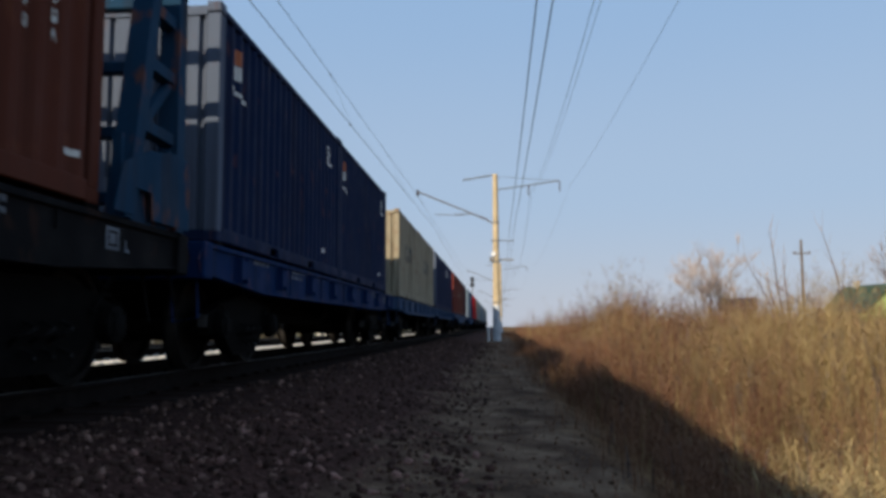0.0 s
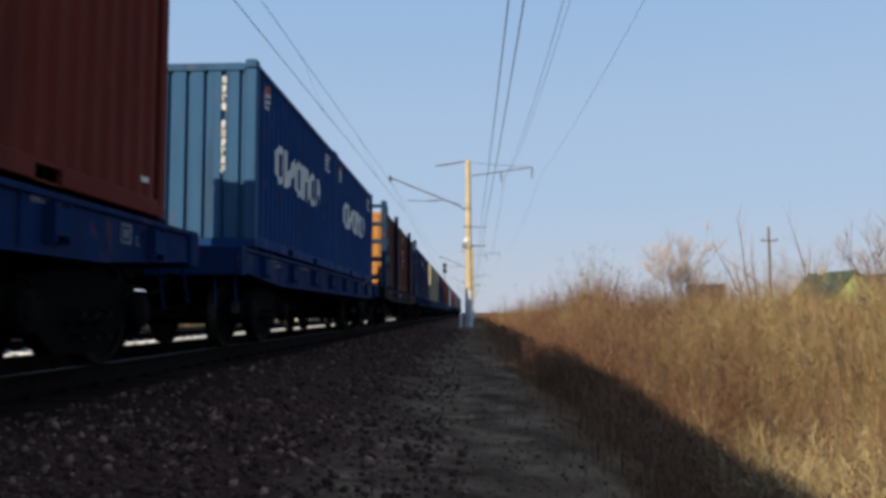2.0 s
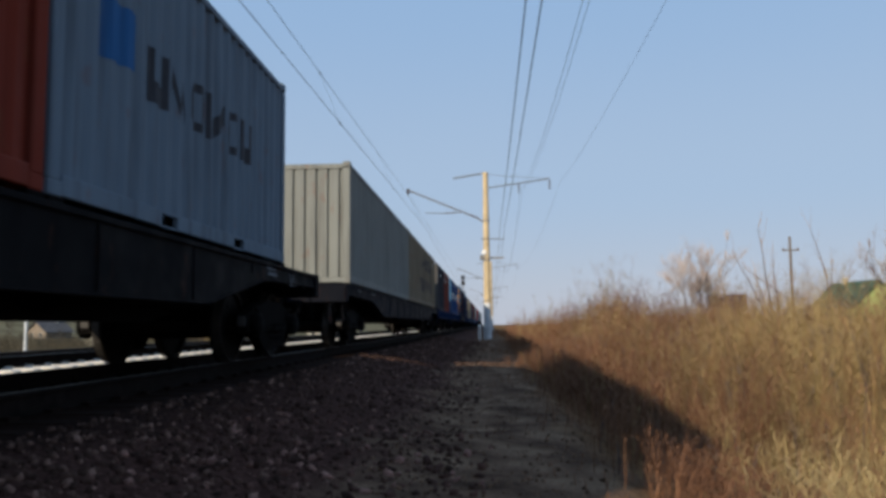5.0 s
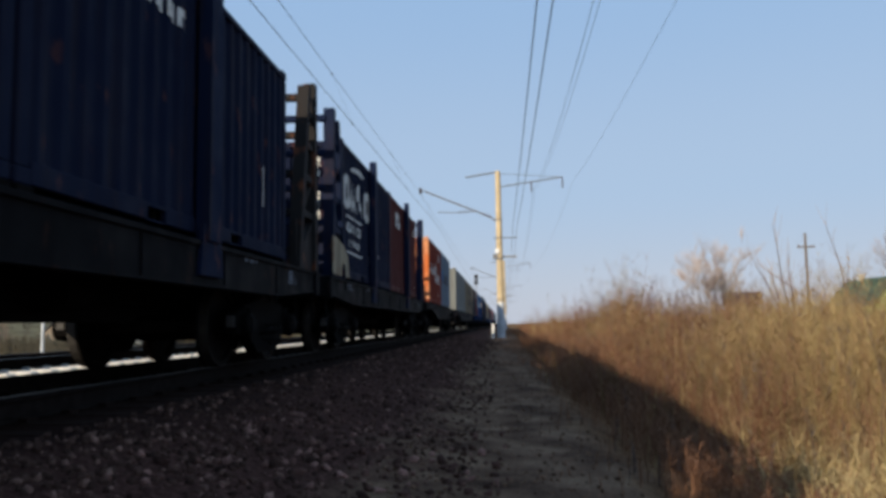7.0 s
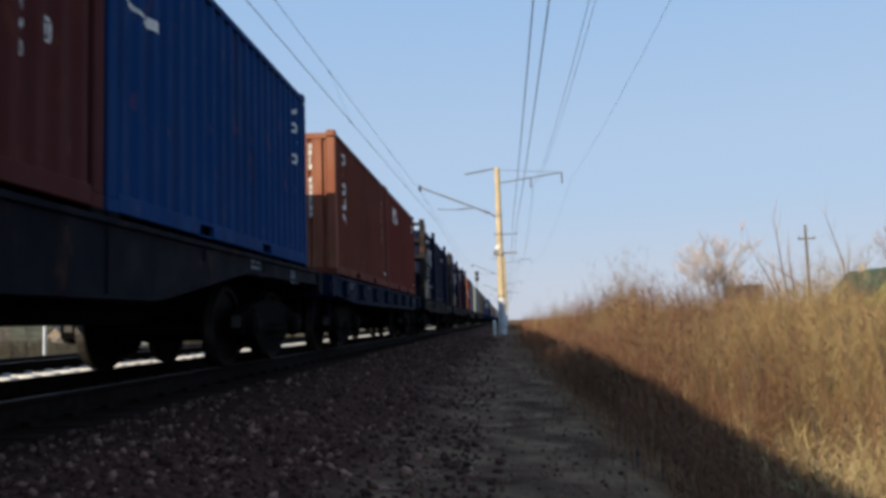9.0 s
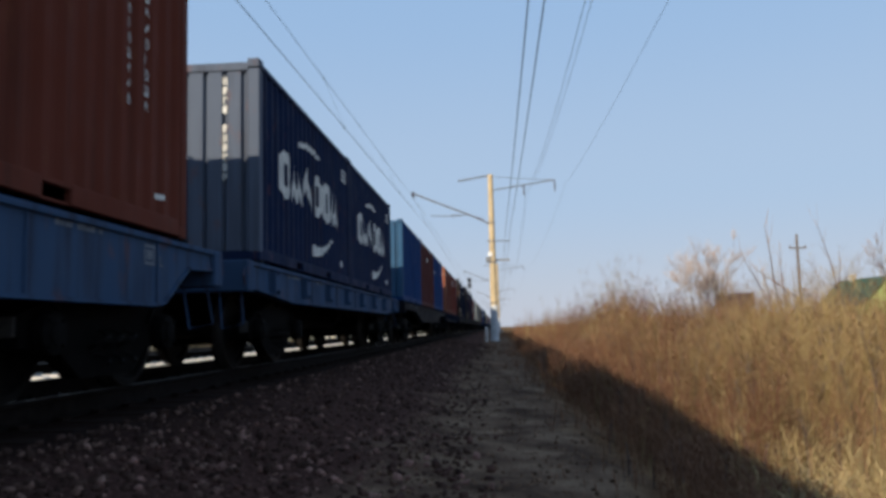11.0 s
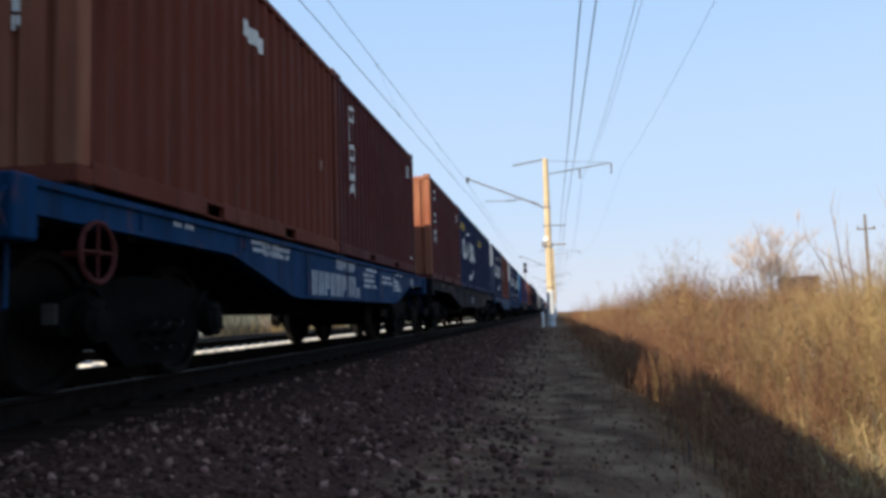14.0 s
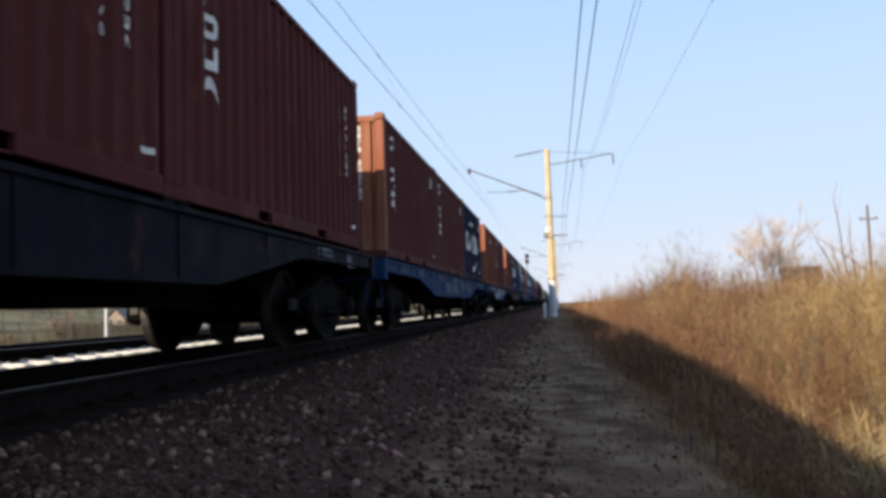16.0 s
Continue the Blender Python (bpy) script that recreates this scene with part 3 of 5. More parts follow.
STYLE = {
    "plain": [],
    "carrier_words": [("white", Word(row_of("oma", -2.08, 1.0, 0.58, 0.68, 0.08) + row_of("oom", 0.02, 1.0, 0.58, 0.70, 0.08))), ("white", arc(-0.05, 1.4, 0.32, 0.38, 0.19)), ("white", [(-1.0, -0.55, 1.92, 2.0, 0.16), (-0.55, 0.1, 2.0, 2.09, 0.02), (0.1, 0.35, 2.02, 2.08, -0.15)]), ("white", rows_of_bars(2.45, 2.2, 3, 0.35)), ("white", [(2.2, 2.32, 0.3, 0.42, 0)])],
    "carrier_note": [("white", row_of("oma o", -2.93, 1.35, 0.58, 0.66, 0.07)), ("white", arc(-0.1, 1.2, 0.44, 0.26, 0.20)), ("white", [(-2.65, -1.0, 1.20, 1.24, 0), (-2.55, -0.95, 0.50, 0.54, 0)]), ("white", row_of("ouoimaon", -2.55, 0.92, 0.15, 0.18, 0.045)), ("white", row_of("uimoanio", -2.40, 0.64, 0.13, 0.15, 0.045)), ("white", [(-2.1, -1.6, 2.16, 2.25, 0.12), (-1.6, -1.0, 2.23, 2.33, 0.0), (-1.0, -0.8, 2.25, 2.31, -0.12)])],
    "line_words": [("white", row_of("oizonoa", -2.0, 1.10, 0.47, 0.60, 0.10, 0.26)), ("white", rows_of_bars(2.1, 2.3, 4, 0.5)), ("white", rows_of_bars(-2.75, 2.25, 3, 0.4)), ("red", [(-2.65, -2.45, 2.3, 2.42, 0)]), ("yellow", [(2.6, 2.68, 1.8, 1.95, 0)])],
    "flag": [("red", [(-2.62, -2.46, 2.10, 2.28, 0)]), ("white", [(-2.62, -2.46, 1.92, 2.09, 0), (-2.75, -2.25, 1.76, 1.81, -0.1)]), ("white", rows_of_bars(2.2, 2.2, 4, 0.4)), ("white", [(1.9, 2.05, 0.35, 0.42, 0)])],
    "column": [("white", column_bars(-2.42, 2.12, 5, 0.26, 0.22, 0.285)), ("white", column_bars(2.10, 2.05, 9, 0.045, 0.09, 0.13)), ("white", column_bars(2.42, 2.0, 8, 0.04, 0.10, 0.14)), ("white", [(2.62, 2.78, 0.30, 0.35, 0)])],
    "column_far": [("white", column_bars(-2.35, 2.08, 5, 0.23, 0.25, 0.30)), ("white", rows_of_bars(2.3, 2.2, 3, 0.4)), ("white", [(2.60, 2.76, 0.30, 0.35, 0)])],
    "badge": [("white", row_of("bbb", -1.9, 1.85, 0.26, 0.42, 0.06)), ("white", rows_of_bars(2.3, 2.2, 3, 0.4)), ("white", [(2.60, 2.76, 0.30, 0.35, 0)])],
    "yellow_code": [("yellow", row_of("bbbbb", -2.6, 1.85, 0.18, 0.24, 0.04)), ("white", [(2.0, 2.14, 0.36, 0.52, 0)])],
    "yellow_words": [("yellow", row_of("bbbbb", -2.6, 1.95, 0.18, 0.24, 0.04)), ("white", Word(row_of("oma", -2.08, 1.0, 0.58, 0.68, 0.08) + row_of("oom", 0.02, 1.0, 0.58, 0.70, 0.08))), ("white", arc(-0.05, 1.4, 0.32, 0.38, 0.19)), ("white", [(-1.0, -0.55, 1.82, 1.9, 0.16), (-0.55, 0.1, 1.9, 1.99, 0.02)]), ("white", [(-2.5, -2.4, 1.2, 1.35, 0)])],
    "two_words": [("white", row_of("uamouzo", -2.35, 1.20, 0.27, 0.46, 0.07, 0.17)), ("white", [(0.15, 0.40, 0.95, 1.2, 1.1, 1.5), (0.42, 0.60, 1.2, 1.5, 1.35, 1.75), (0.45, 0.75, 0.95, 1.1, 0.85, 1.12), (0.25, 0.42, 1.55, 1.72, 0)]), ("white", row_of("zuo", 0.95, 0.92, 0.34, 0.40, 0.06, 0.17)), ("white", rows_of_bars(1.6, 2.2, 4, 0.6)), ("white", rows_of_bars(1.3, 0.45, 2, 0.3))],
    "side_words": [("dark", row_of("umoizou", -1.5, 1.10, 0.40, 0.50, 0.08, 0.24)), ("sky", [(-2.4, -1.75, 1.2, 1.7, 0.1)])],
    "big_dark_words": [("dark", row_of("nuaiamo", -1.85, 0.57, 0.70, 0.60, 0.24, 0.24)), ("dark", row_of("maonuz", -1.15, 1.58, 0.66, 0.56, 0.26, 0.24)), ("white", rows_of_bars(5.0, 2.2, 3, 0.5))],
    "dark_words": [("dark", row_of("oun", -1.4, 1.2, 0.5, 0.5, 0.1, 0.22))],
    "small_code": [("white", [(-0.3, 0.25, 1.95, 2.12, -0.05)]), ("white", column_bars(2.05, 1.60, 6, 0.06, 0.11, 0.15)), ("white", glyph("o", 2.29, 1.04, 0.14, 0.18, 0.2) + [(2.34, 2.38, 1.09, 1.17, 0)])],
    "wing": [("white", [(-2.85, -2.50, 1.78, 1.86, 1.74, 1.78), (-2.50, -2.32, 1.74, 1.78, 1.72, 1.75), (-2.32, -2.15, 1.70, 1.80, 0)]), ("white", column_bars(2.32, 2.14, 4, 0.24, 0.15, 0.23)), ("white", column_bars(2.58, 1.98, 3, 0.10, 0.12, 0.22))],
    "small_logo": [("red", [(-1.6, -1.45, 1.95, 2.1, 0)]), ("white", row_of("bbbb", -1.35, 1.92, 0.2, 0.18, 0.05)), ("white", [(2.0, 2.15, 0.6, 1.1, 0)])],
}
MARKS = {"white": MARK_WHITE, "yellow": MARK_YELLOW, "dark": MARK_DARK, "red": MARK_RED, "sky": PAINT["sky_blue"]}
SAID = {"plain": "", "carrier_words": " with white block lettering and a swoosh", "carrier_note": " with white lettering above small lines", "line_words": " with white block lettering", "flag": " with a small red and white emblem",
        "column": " with a white column of lettering", "column_far": " with a white column of lettering", "badge": " with a small white badge", "yellow_code": " with a yellow code", "yellow_words": " with yellow code and white lettering",
        "two_words": " with white lettering and emblem", "side_words": " with dark lettering and blue emblem", "big_dark_words": " with big dark lettering", "dark_words": " with dark lettering",
        "small_code": " with small white codes", "small_logo": " with a small red logo", "wing": " with a white winged emblem"}


def end_code_mesh(length):
    g = Geo()
    y = -length / 2 + 0.018
    for k in range(11):
        if k != 4:
            z = 2.28 - 0.125 * k
            g.box(0.735, 0.755 + 0.02 * (k % 2), y, y + 0.008, z, z + 0.10)
            g.box(0.77, 0.79, y, y + 0.008, z + 0.03 * (k % 3), z + 0.10)
    return g.mesh("marking", MARK_WHITE)


def container(colour, style, length, height=BOX_H, end_code=True, exposed=False):
    mat = PAINT[colour]
    size = "forty-foot" if 12 < length < 13 else "forty-five-foot" if length > 13 else "twenty-foot"
    box = thing("shipping_container", f"weathered {colour.replace('_', ' ')} {size} container{SAID[style]}", "shipping container", "containers on the train")
    k = (colour, length)
    part("side_wall", kept(("sw", k), lambda: side_wall_mesh(length, mat)), box)
    far = part("side_wall", kept(("sw", k), lambda: side_wall_mesh(length, mat)), box)
    far.rotation_euler = (0, 0, math.pi)
    # Paint of the sun-facing end: a lighter copy carrying sunlight besides some fading.
    worn = {"navy": "sunlit_blue", "brown": "sunlit_faded_brown", "maroon": "sunlit_faded_brown", "dark_red": "sunlit_faded_brown", "blue": "sunlit_azure", "orange": "sunlit_faded_orange", "yellow_brown": "sunlit_yellow"}.get(colour, "dull_grey" if colour == "slate" else colour)
    part("front_wall", kept(("ew", k, worn), lambda: end_wall_mesh(length, PAINT[worn])), box, "faded corrugated end wall with sunlight put into its colour" if worn != colour else "")
    for s in (1, -1):
        d = part("door", kept(("dr", k), lambda: door_mesh(length, mat)), box)
        d.scale = (s, 1, 1)
        part("lock_rod", kept(("rod", length), lambda: rod_mesh(length)), d, "galvanised lock rods")
    part("roof", kept(("rf", k), lambda: roof_mesh(length, mat)), box)
    part("floor", kept(("fl", length), lambda: floor_mesh(length)), box, "dark underside with cross members")
    post = kept(("post", colour), lambda: Geo().slab(-0.075, 0.075, -0.075, 0.075, 0.11, BOX_H - 0.11, 0.012).mesh("corner_post", mat))
    rail = kept(("tr", k), lambda: Geo().slab(HALF_W - 0.06, HALF_W, -length / 2 + 0.16, length / 2 - 0.16, BOX_H - 0.10, BOX_H - 0.02, 0.008).mesh("top_rail", mat))
    low = kept(("br", k), lambda: bottom_rail_mesh(length, mat))
    head = kept(("hd", colour), lambda: Geo().box(-1.06, 1.06, -0.05, 0.05, -0.05, 0.05).mesh("end_rail", mat))
    cast = kept(("cc", colour), lambda: casting_mesh(mat))
    # Exposed near-end castings, posts and headers share that painted-in sunlight.
    sunlit_cast = kept(("cc", worn), lambda: casting_mesh(PAINT[worn]))
    sunlit_post = kept(("post", worn), lambda: Geo().slab(-0.075, 0.075, -0.075, 0.075, 0.11, BOX_H - 0.11, 0.012).mesh("corner_post", PAINT[worn]))
    sunlit_head = kept(("hd", worn), lambda: Geo().box(-1.06, 1.06, -0.05, 0.05, -0.05, 0.05).mesh("end_rail", PAINT[worn]))
    for s in (1, -1):
        for me, name in ((rail, "top_rail"), (low, "bottom_rail")):
            r = part(name, me, box)
            r.scale = (s, 1, 1)
        for e in (-1, 1):
            part("corner_post", sunlit_post if exposed and e < 0 else post, box, "", (s * (HALF_W - 0.075), e * (length / 2 - 0.075), 0))
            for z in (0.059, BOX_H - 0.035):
                part("corner_casting", sunlit_cast if exposed and e < 0 and z > 1 else cast, box, "", (s * (HALF_W - 0.079), e * (length / 2 - 0.087), z))
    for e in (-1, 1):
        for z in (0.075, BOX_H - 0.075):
            part("end_rail", sunlit_head if exposed and e < 0 and z > 1 else head, box, "", (0, e * (length / 2 - 0.06), z))
    for i, (ink, shapes) in enumerate(STYLE[style]):
        said = f"{'pale blue' if ink == 'sky' else ink} painted marking"
        if isinstance(shapes, Word):
            for j, block in enumerate(shapes):
                part("letter_block", kept(("mk", style, i, j), lambda: mark_mesh(block, MARKS[ink])), box, said)
        else:
            tagged(part("marking", kept(("mk", style, i), lambda: mark_mesh(shapes, MARKS[ink])), box, said), kind="stuff" if len(shapes) > 1 else "")
    if end_code and style not in ("two_words", "side_words", "plain"):
        g = kept(("code", length), lambda: end_code_mesh(length))
        tagged(part("marking", g, box, "white code bars on the end wall"), kind="stuff")
    return box


# ---- wagons ----
def side_frame_mesh():
    o = [(-1.18, 0.60), (-1.18, 0.38), (-0.72, 0.36), (-0.40, 0.14), (0.40, 0.14), (0.72, 0.36), (1.18, 0.38), (1.18, 0.60), (0.75, 0.72), (0.35, 0.80), (-0.35, 0.80), (-0.75, 0.72)]
    g = Geo().prism(o, -0.07, 0.07)
    for y in (-0.925, 0.925):
        g.lathe([(0.07, 0.16), (0.13, 0.16), (0.15, 0.11), (0.17, 0.10)], "x", 12, (0, y, 0.475))
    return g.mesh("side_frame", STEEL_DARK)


def axle_cap_mesh():
    g = Geo()
    g.lathe([(0.15, 0.155), (0.175, 0.15), (0.185, 0.09), (0.20, 0.085), (0.205, 0.0)], "x", 14)
    for k in range(4):
        a = 0.785 + k * 1.571
        g.box(0.17, 0.20, 0.115 * math.cos(a) - 0.015, 0.115 * math.cos(a) + 0.015, 0.115 * math.sin(a) - 0.015, 0.115 * math.sin(a) + 0.015)
    return g.mesh("axle_cap", AXLE_CAP)


def wear_arc_mesh():
    """Pale rubbed rim of the frame over an axle."""
    pts = [(0.085, 0.235 * math.cos(a), 0.235 * math.sin(a)) for a in [0.35 + 0.2 * i for i in range(8)]]
    return Geo().tube(pts, 0.024, 5, 0.012).mesh("wear_arc", AXLE_CAP)


def springs_mesh():
    g = Geo()
    for y in (-0.22, 0.0, 0.22):
        pts = [(0.02 + 0.07 * math.cos(a), y + 0.07 * math.sin(a), 0.24 + 0.03 * a) for a in [i * 0.7 for i in range(13)]]
        g.tube(pts, 0.018, 5)
    return g.mesh("spring", STEEL_WORN)


def bolster_mesh():
    g = Geo()
    g.slab(-1.05, 1.05, -0.2, 0.2, 0.50, 0.78, 0.03)
    g.box(-0.16, 0.16, -0.16, 0.16, 0.78, 0.92)
    for s in (-1, 1):
        g.box(-0.9, 0.9, s * 0.36 - 0.05, s * 0.36 + 0.05, 0.30, 0.42)
        for x in (-0.76, 0.76):
            g.box(x - 0.05, x + 0.05, s * 0.40 - 0.03, s * 0.40 + 0.03, 0.28, 0.68)
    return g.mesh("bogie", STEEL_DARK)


def bogie(parent, y, sets):
    b = part("bogie", kept("bolster", bolster_mesh), parent, "dark cast steel two-axle bogie", (0, y, 0))
    for s in (-1, 1):
        f = part("side_frame", kept("sf", side_frame_mesh), b, "", (s * 1.02, 0, 0))
        f.scale = (s, 1, 1)
        for e in (-1, 1):
            part("axle_cap", kept("cap", axle_cap_mesh), f, "dusty bolted axle cap", (0, e * 0.925, 0.475))
            # Added pad, paler than the frame, that paints the sun's glint on its end.
            part("end_pad", kept("pad", lambda: Geo().slab(-0.055, 0.055, -0.012, 0.012, -0.07, 0.07, 0.008).mesh("end_pad", END_GLINT)), f, "pale pad added as the sun's glint on the frame end", (0, e * 1.19, 0.52))
            arch = part("wear_arc", kept("arc", wear_arc_mesh), f, "rubbed pale rim", (0, e * 0.925, 0.475))
            arch.scale = (1, -e, 1)
        p = part("spring", kept("spr", springs_mesh), b, "", (s * 1.12, 0, 0))
        p.scale = (s, 1, 1)
    for e in (0, 1):
        w = part("wheelset", kept("axlewheels", axle_with_wheels), b, "worn steel wheels on an axle", (0, (-0.925, 0.925)[e], 0.475))
        sets[e].append(w)


def axle_with_wheels():
    g = Geo()
    g.tube([(-1.02, 0, 0), (1.02, 0, 0)], 0.085, 10)
    for s in (-1, 1):
        prof = [(-0.07, 0.13), (-0.02, 0.15), (-0.02, 0.40), (-0.065, 0.42), (-0.065, 0.475), (0.04, 0.477), (0.045, 0.503), (0.075, 0.503), (0.075, 0.42), (0.02, 0.40), (0.02, 0.15), (0.07, 0.13)]
        g.lathe([(-s * a, r) for a, r in prof], "x", 28, (s * 0.76, 0, 0))
        for k in range(3):
            a = k * 2.094 + 0.4
            g.box(s * 0.76 - 0.028, s * 0.76 + 0.028, 0.27 * math.cos(a) - 0.035, 0.27 * math.cos(a) + 0.035, 0.27 * math.sin(a) - 0.035, 0.27 * math.sin(a) + 0.035)
    me = g.mesh("wheelset", STEEL_WORN)
    me.materials.append(STEEL_BRIGHT)
    for p in me.polygons:
        c = p.center
        r = math.hypot(c.y, c.z)
        if 0.465 < r < 0.485:
            p.material_index = 1
    return me


# Distances from a wagon's ends at which its fish-belly starts and ends to deepen: near end, far end.
TAPER = {15: ((2.6, 5.4), (2.8, 5.0)), 21: ((4.3, 6.3), (0.6, 1.4)), 23: ((2.8, 4.7), (1.5, 3.2))}


def sill_mesh(kind, length, material, taper):
    h = length / 2
    g = Geo()
    if kind == "fish":
        lo_end, lo_mid = 1.06, 0.70
        (a, b), (c, d) = taper
        o = [(-h, 1.28), (-h, lo_end + 0.03), (-h + a, lo_end), (-h + b - 0.25, lo_mid + 0.02), (-h + b, lo_mid), (h - d, lo_mid), (h - d + 0.25, lo_mid + 0.02), (h - c, lo_end), (h, lo_end + 0.03), (h, 1.28)]
    else:
        o = [(-h, 1.28), (-h, 0.98), (-h + 1.9, 0.86), (h - 1.9, 0.86), (h, 0.98), (h, 1.28)]
    g.prism(o, 1.26, 1.285)
    low = [(y, z) for y, z in o if z < 1.2]
    for (ya, za), (yb, zb) in zip(low, low[1:]):
        g.add([(x, y, z + dz) for x in (1.15, 1.305) for y, z in ((ya, za), (yb, zb)) for dz in (-0.014, 0.014)],
              [(0, 1, 3, 2), (4, 6, 7, 5), (0, 4, 5, 1), (2, 3, 7, 6), (0, 2, 6, 4), (1, 5, 7, 3)])
    g.slab(1.15, 1.315, -h, h, 1.235, 1.285, 0.006)
    deep = [y for y, z in o if z < 0.9]
    y = -h + 1.2
    while y < h - 0.8:
        lo = min(z for _, z in o) + 0.02 if deep[0] < y < deep[-1] else 1.10
        g.box(1.285, 1.300, y - 0.012, y + 0.012, lo, 1.235)
        y += 1.9
    return g.mesh("side_sill", material)


def pocket_mesh(material):
    g = Geo()
    g.box(1.286, 1.37, -0.11, -0.085, 0.93, 1.22).box(1.286, 1.37, 0.085, 0.11, 0.93, 1.22).box(1.34, 1.37, -0.085, 0.085, 0.98, 1.18)
    return g.mesh("stake_pocket", material)


def deck_mesh(length):
    h = length / 2
    g = Geo()
    g.box(-0.22, 0.22, -h + 0.1, h - 0.1, 0.78, 1.24)
    g.prism([(-h + 0.6, 0.80), (-h + 0.9, 0.63), (-h + 3.4, 0.61), (-h + 3.8, 0.52), (h - 3.8, 0.52), (h - 3.4, 0.61), (h - 0.9, 0.63), (h - 0.6, 0.80)], -0.24, 0.24)
    y = -h + 0.1
    while y < h:
        g.box(-1.26, 1.26, y - 0.05, y + 0.05, 1.02, 1.27)
        y += 1.02
    for s in (-1, 1):
        g.box(s * 0.75 - 0.06, s * 0.75 + 0.06, -h + 0.1, h - 0.1, 1.12, 1.275)
    g.box(-1.15, 1.15, -h + 0.06, h - 0.06, 1.272, 1.284)
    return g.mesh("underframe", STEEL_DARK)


def coupler_mesh():
    g = Geo()
    g.slab(-0.10, 0.10, 0.0, 0.62, 0.93, 1.12, 0.02)
    g.prism([(0.55, 0.86), (0.78, 0.86), (0.86, 0.95), (0.86, 1.10), (0.78, 1.20), (0.55, 1.20)], -0.19, 0.17)
    g.tube([(0.42, 0.1, 0.95), (0.44, 0.45, 0.72), (0.40, 0.75, 0.66)], 0.03, 6)
    return g.mesh("coupler", STEEL_DARK)


def end_beam_mesh(material):
    g = Geo()
    g.slab(-1.33, 1.33, -0.11, 0.11, 0.92, 1.29, 0.015)
    for s in (-1, 1):
        g.tube([(s * 1.2, -0.02, 0.95), (s * 1.25, 0.05, 0.55), (s * 1.0, 0.05, 0.50), (s * 0.95, 0.0, 0.92)], 0.014, 5)
        g.tube([(s * 1.30, 0.13, 1.2), (s * 1.30, 0.2, 1.1), (s * 1.30, 0.13, 0.98)], 0.012, 5)
    return g.mesh("end_beam", material)


def tank_mesh():
    g = Geo()
    g.lathe([(-0.75, 0.02), (-0.72, 0.16), (-0.62, 0.21), (0.62, 0.21), (0.72, 0.16), (0.75, 0.02)], "y", 16, (-0.15, 0, 0.62))
    for y in (-0.45, 0.45):
        g.box(-0.38, -0.34, y - 0.03, y + 0.03, 0.6, 1.1)
        g.box(0.04, 0.08, y - 0.03, y + 0.03, 0.6, 1.1)
    return g.mesh("air_tank", STEEL_DARK, False)


def brake_mesh(h):
    g = Geo()
    g.tube([(0.35, -h + 2.6, 0.70), (0.35, -0.9, 0.72), (0.35, 1.2, 0.72), (0.35, h - 2.6, 0.70)], 0.022, 5)
    g.tube([(0.6, -h + 0.4, 1.0), (0.6, 0, 0.95), (0.6, h - 0.4, 1.0)], 0.02, 5)
    g.lathe([(-0.25, 0.17), (0.2, 0.17), (0.3, 0.05)], "y", 12, (0.45, 1.9, 0.78))
    g.box(0.3, 0.6, 1.6, 2.1, 0.9, 1.05)
    return g.mesh("brake_gear", STEEL_DARK)


def lock_mesh():
    return Geo().slab(-0.09, 0.09, -0.1, 0.1, 1.285, DECK_Z, 0.01).mesh("container_lock", STEEL_DARK)


def handwheel_mesh():
    g = Geo()
    g.tube([(0, 0.19 * math.cos(a), 0.19 * math.sin(a)) for a in [i * math.pi / 8 for i in range(17)]], 0.018, 6)
    g.tube([(0, 0, -0.18), (0, 0, 0.18)], 0.011, 4).tube([(0, -0.18, 0), (0, 0.18, 0)], 0.011, 4)
    g.tube([(0.02, 0, 0), (-0.25, 0, 0)], 0.02, 6)
    return g.mesh("brake_handwheel", PAINT["maroon"])


def text_block(bar, rng, y, z, width, lines, tall=0.05, step=0.075):
    """Lines of unreadable lettering as word-long bars cut into short strokes."""
    for r in range(lines):
        x = y + rng.uniform(0, 0.2) * width
        end = y + width * rng.uniform(0.75, 1.0)
        while x < end:
            d = rng.uniform(0.03, 0.055)
            bar(x, z - step * r, d, tall * rng.uniform(0.75, 1.0))
            x += d + (0.014 if rng.random() < 0.82 else 0.07)


# Running number on a sill: start, foot height, pitch and height of its bars.
NUMBER = {11: (-2.13, 1.06, 0.165, 0.13), 21: (-2.0, 0.90, 0.205, 0.24), 22: (-0.73, 0.82, 0.185, 0.22), 23: (-1.45, 0.735, 0.27, 0.30), 24: (-1.82, 0.78, 0.33, 0.27)}


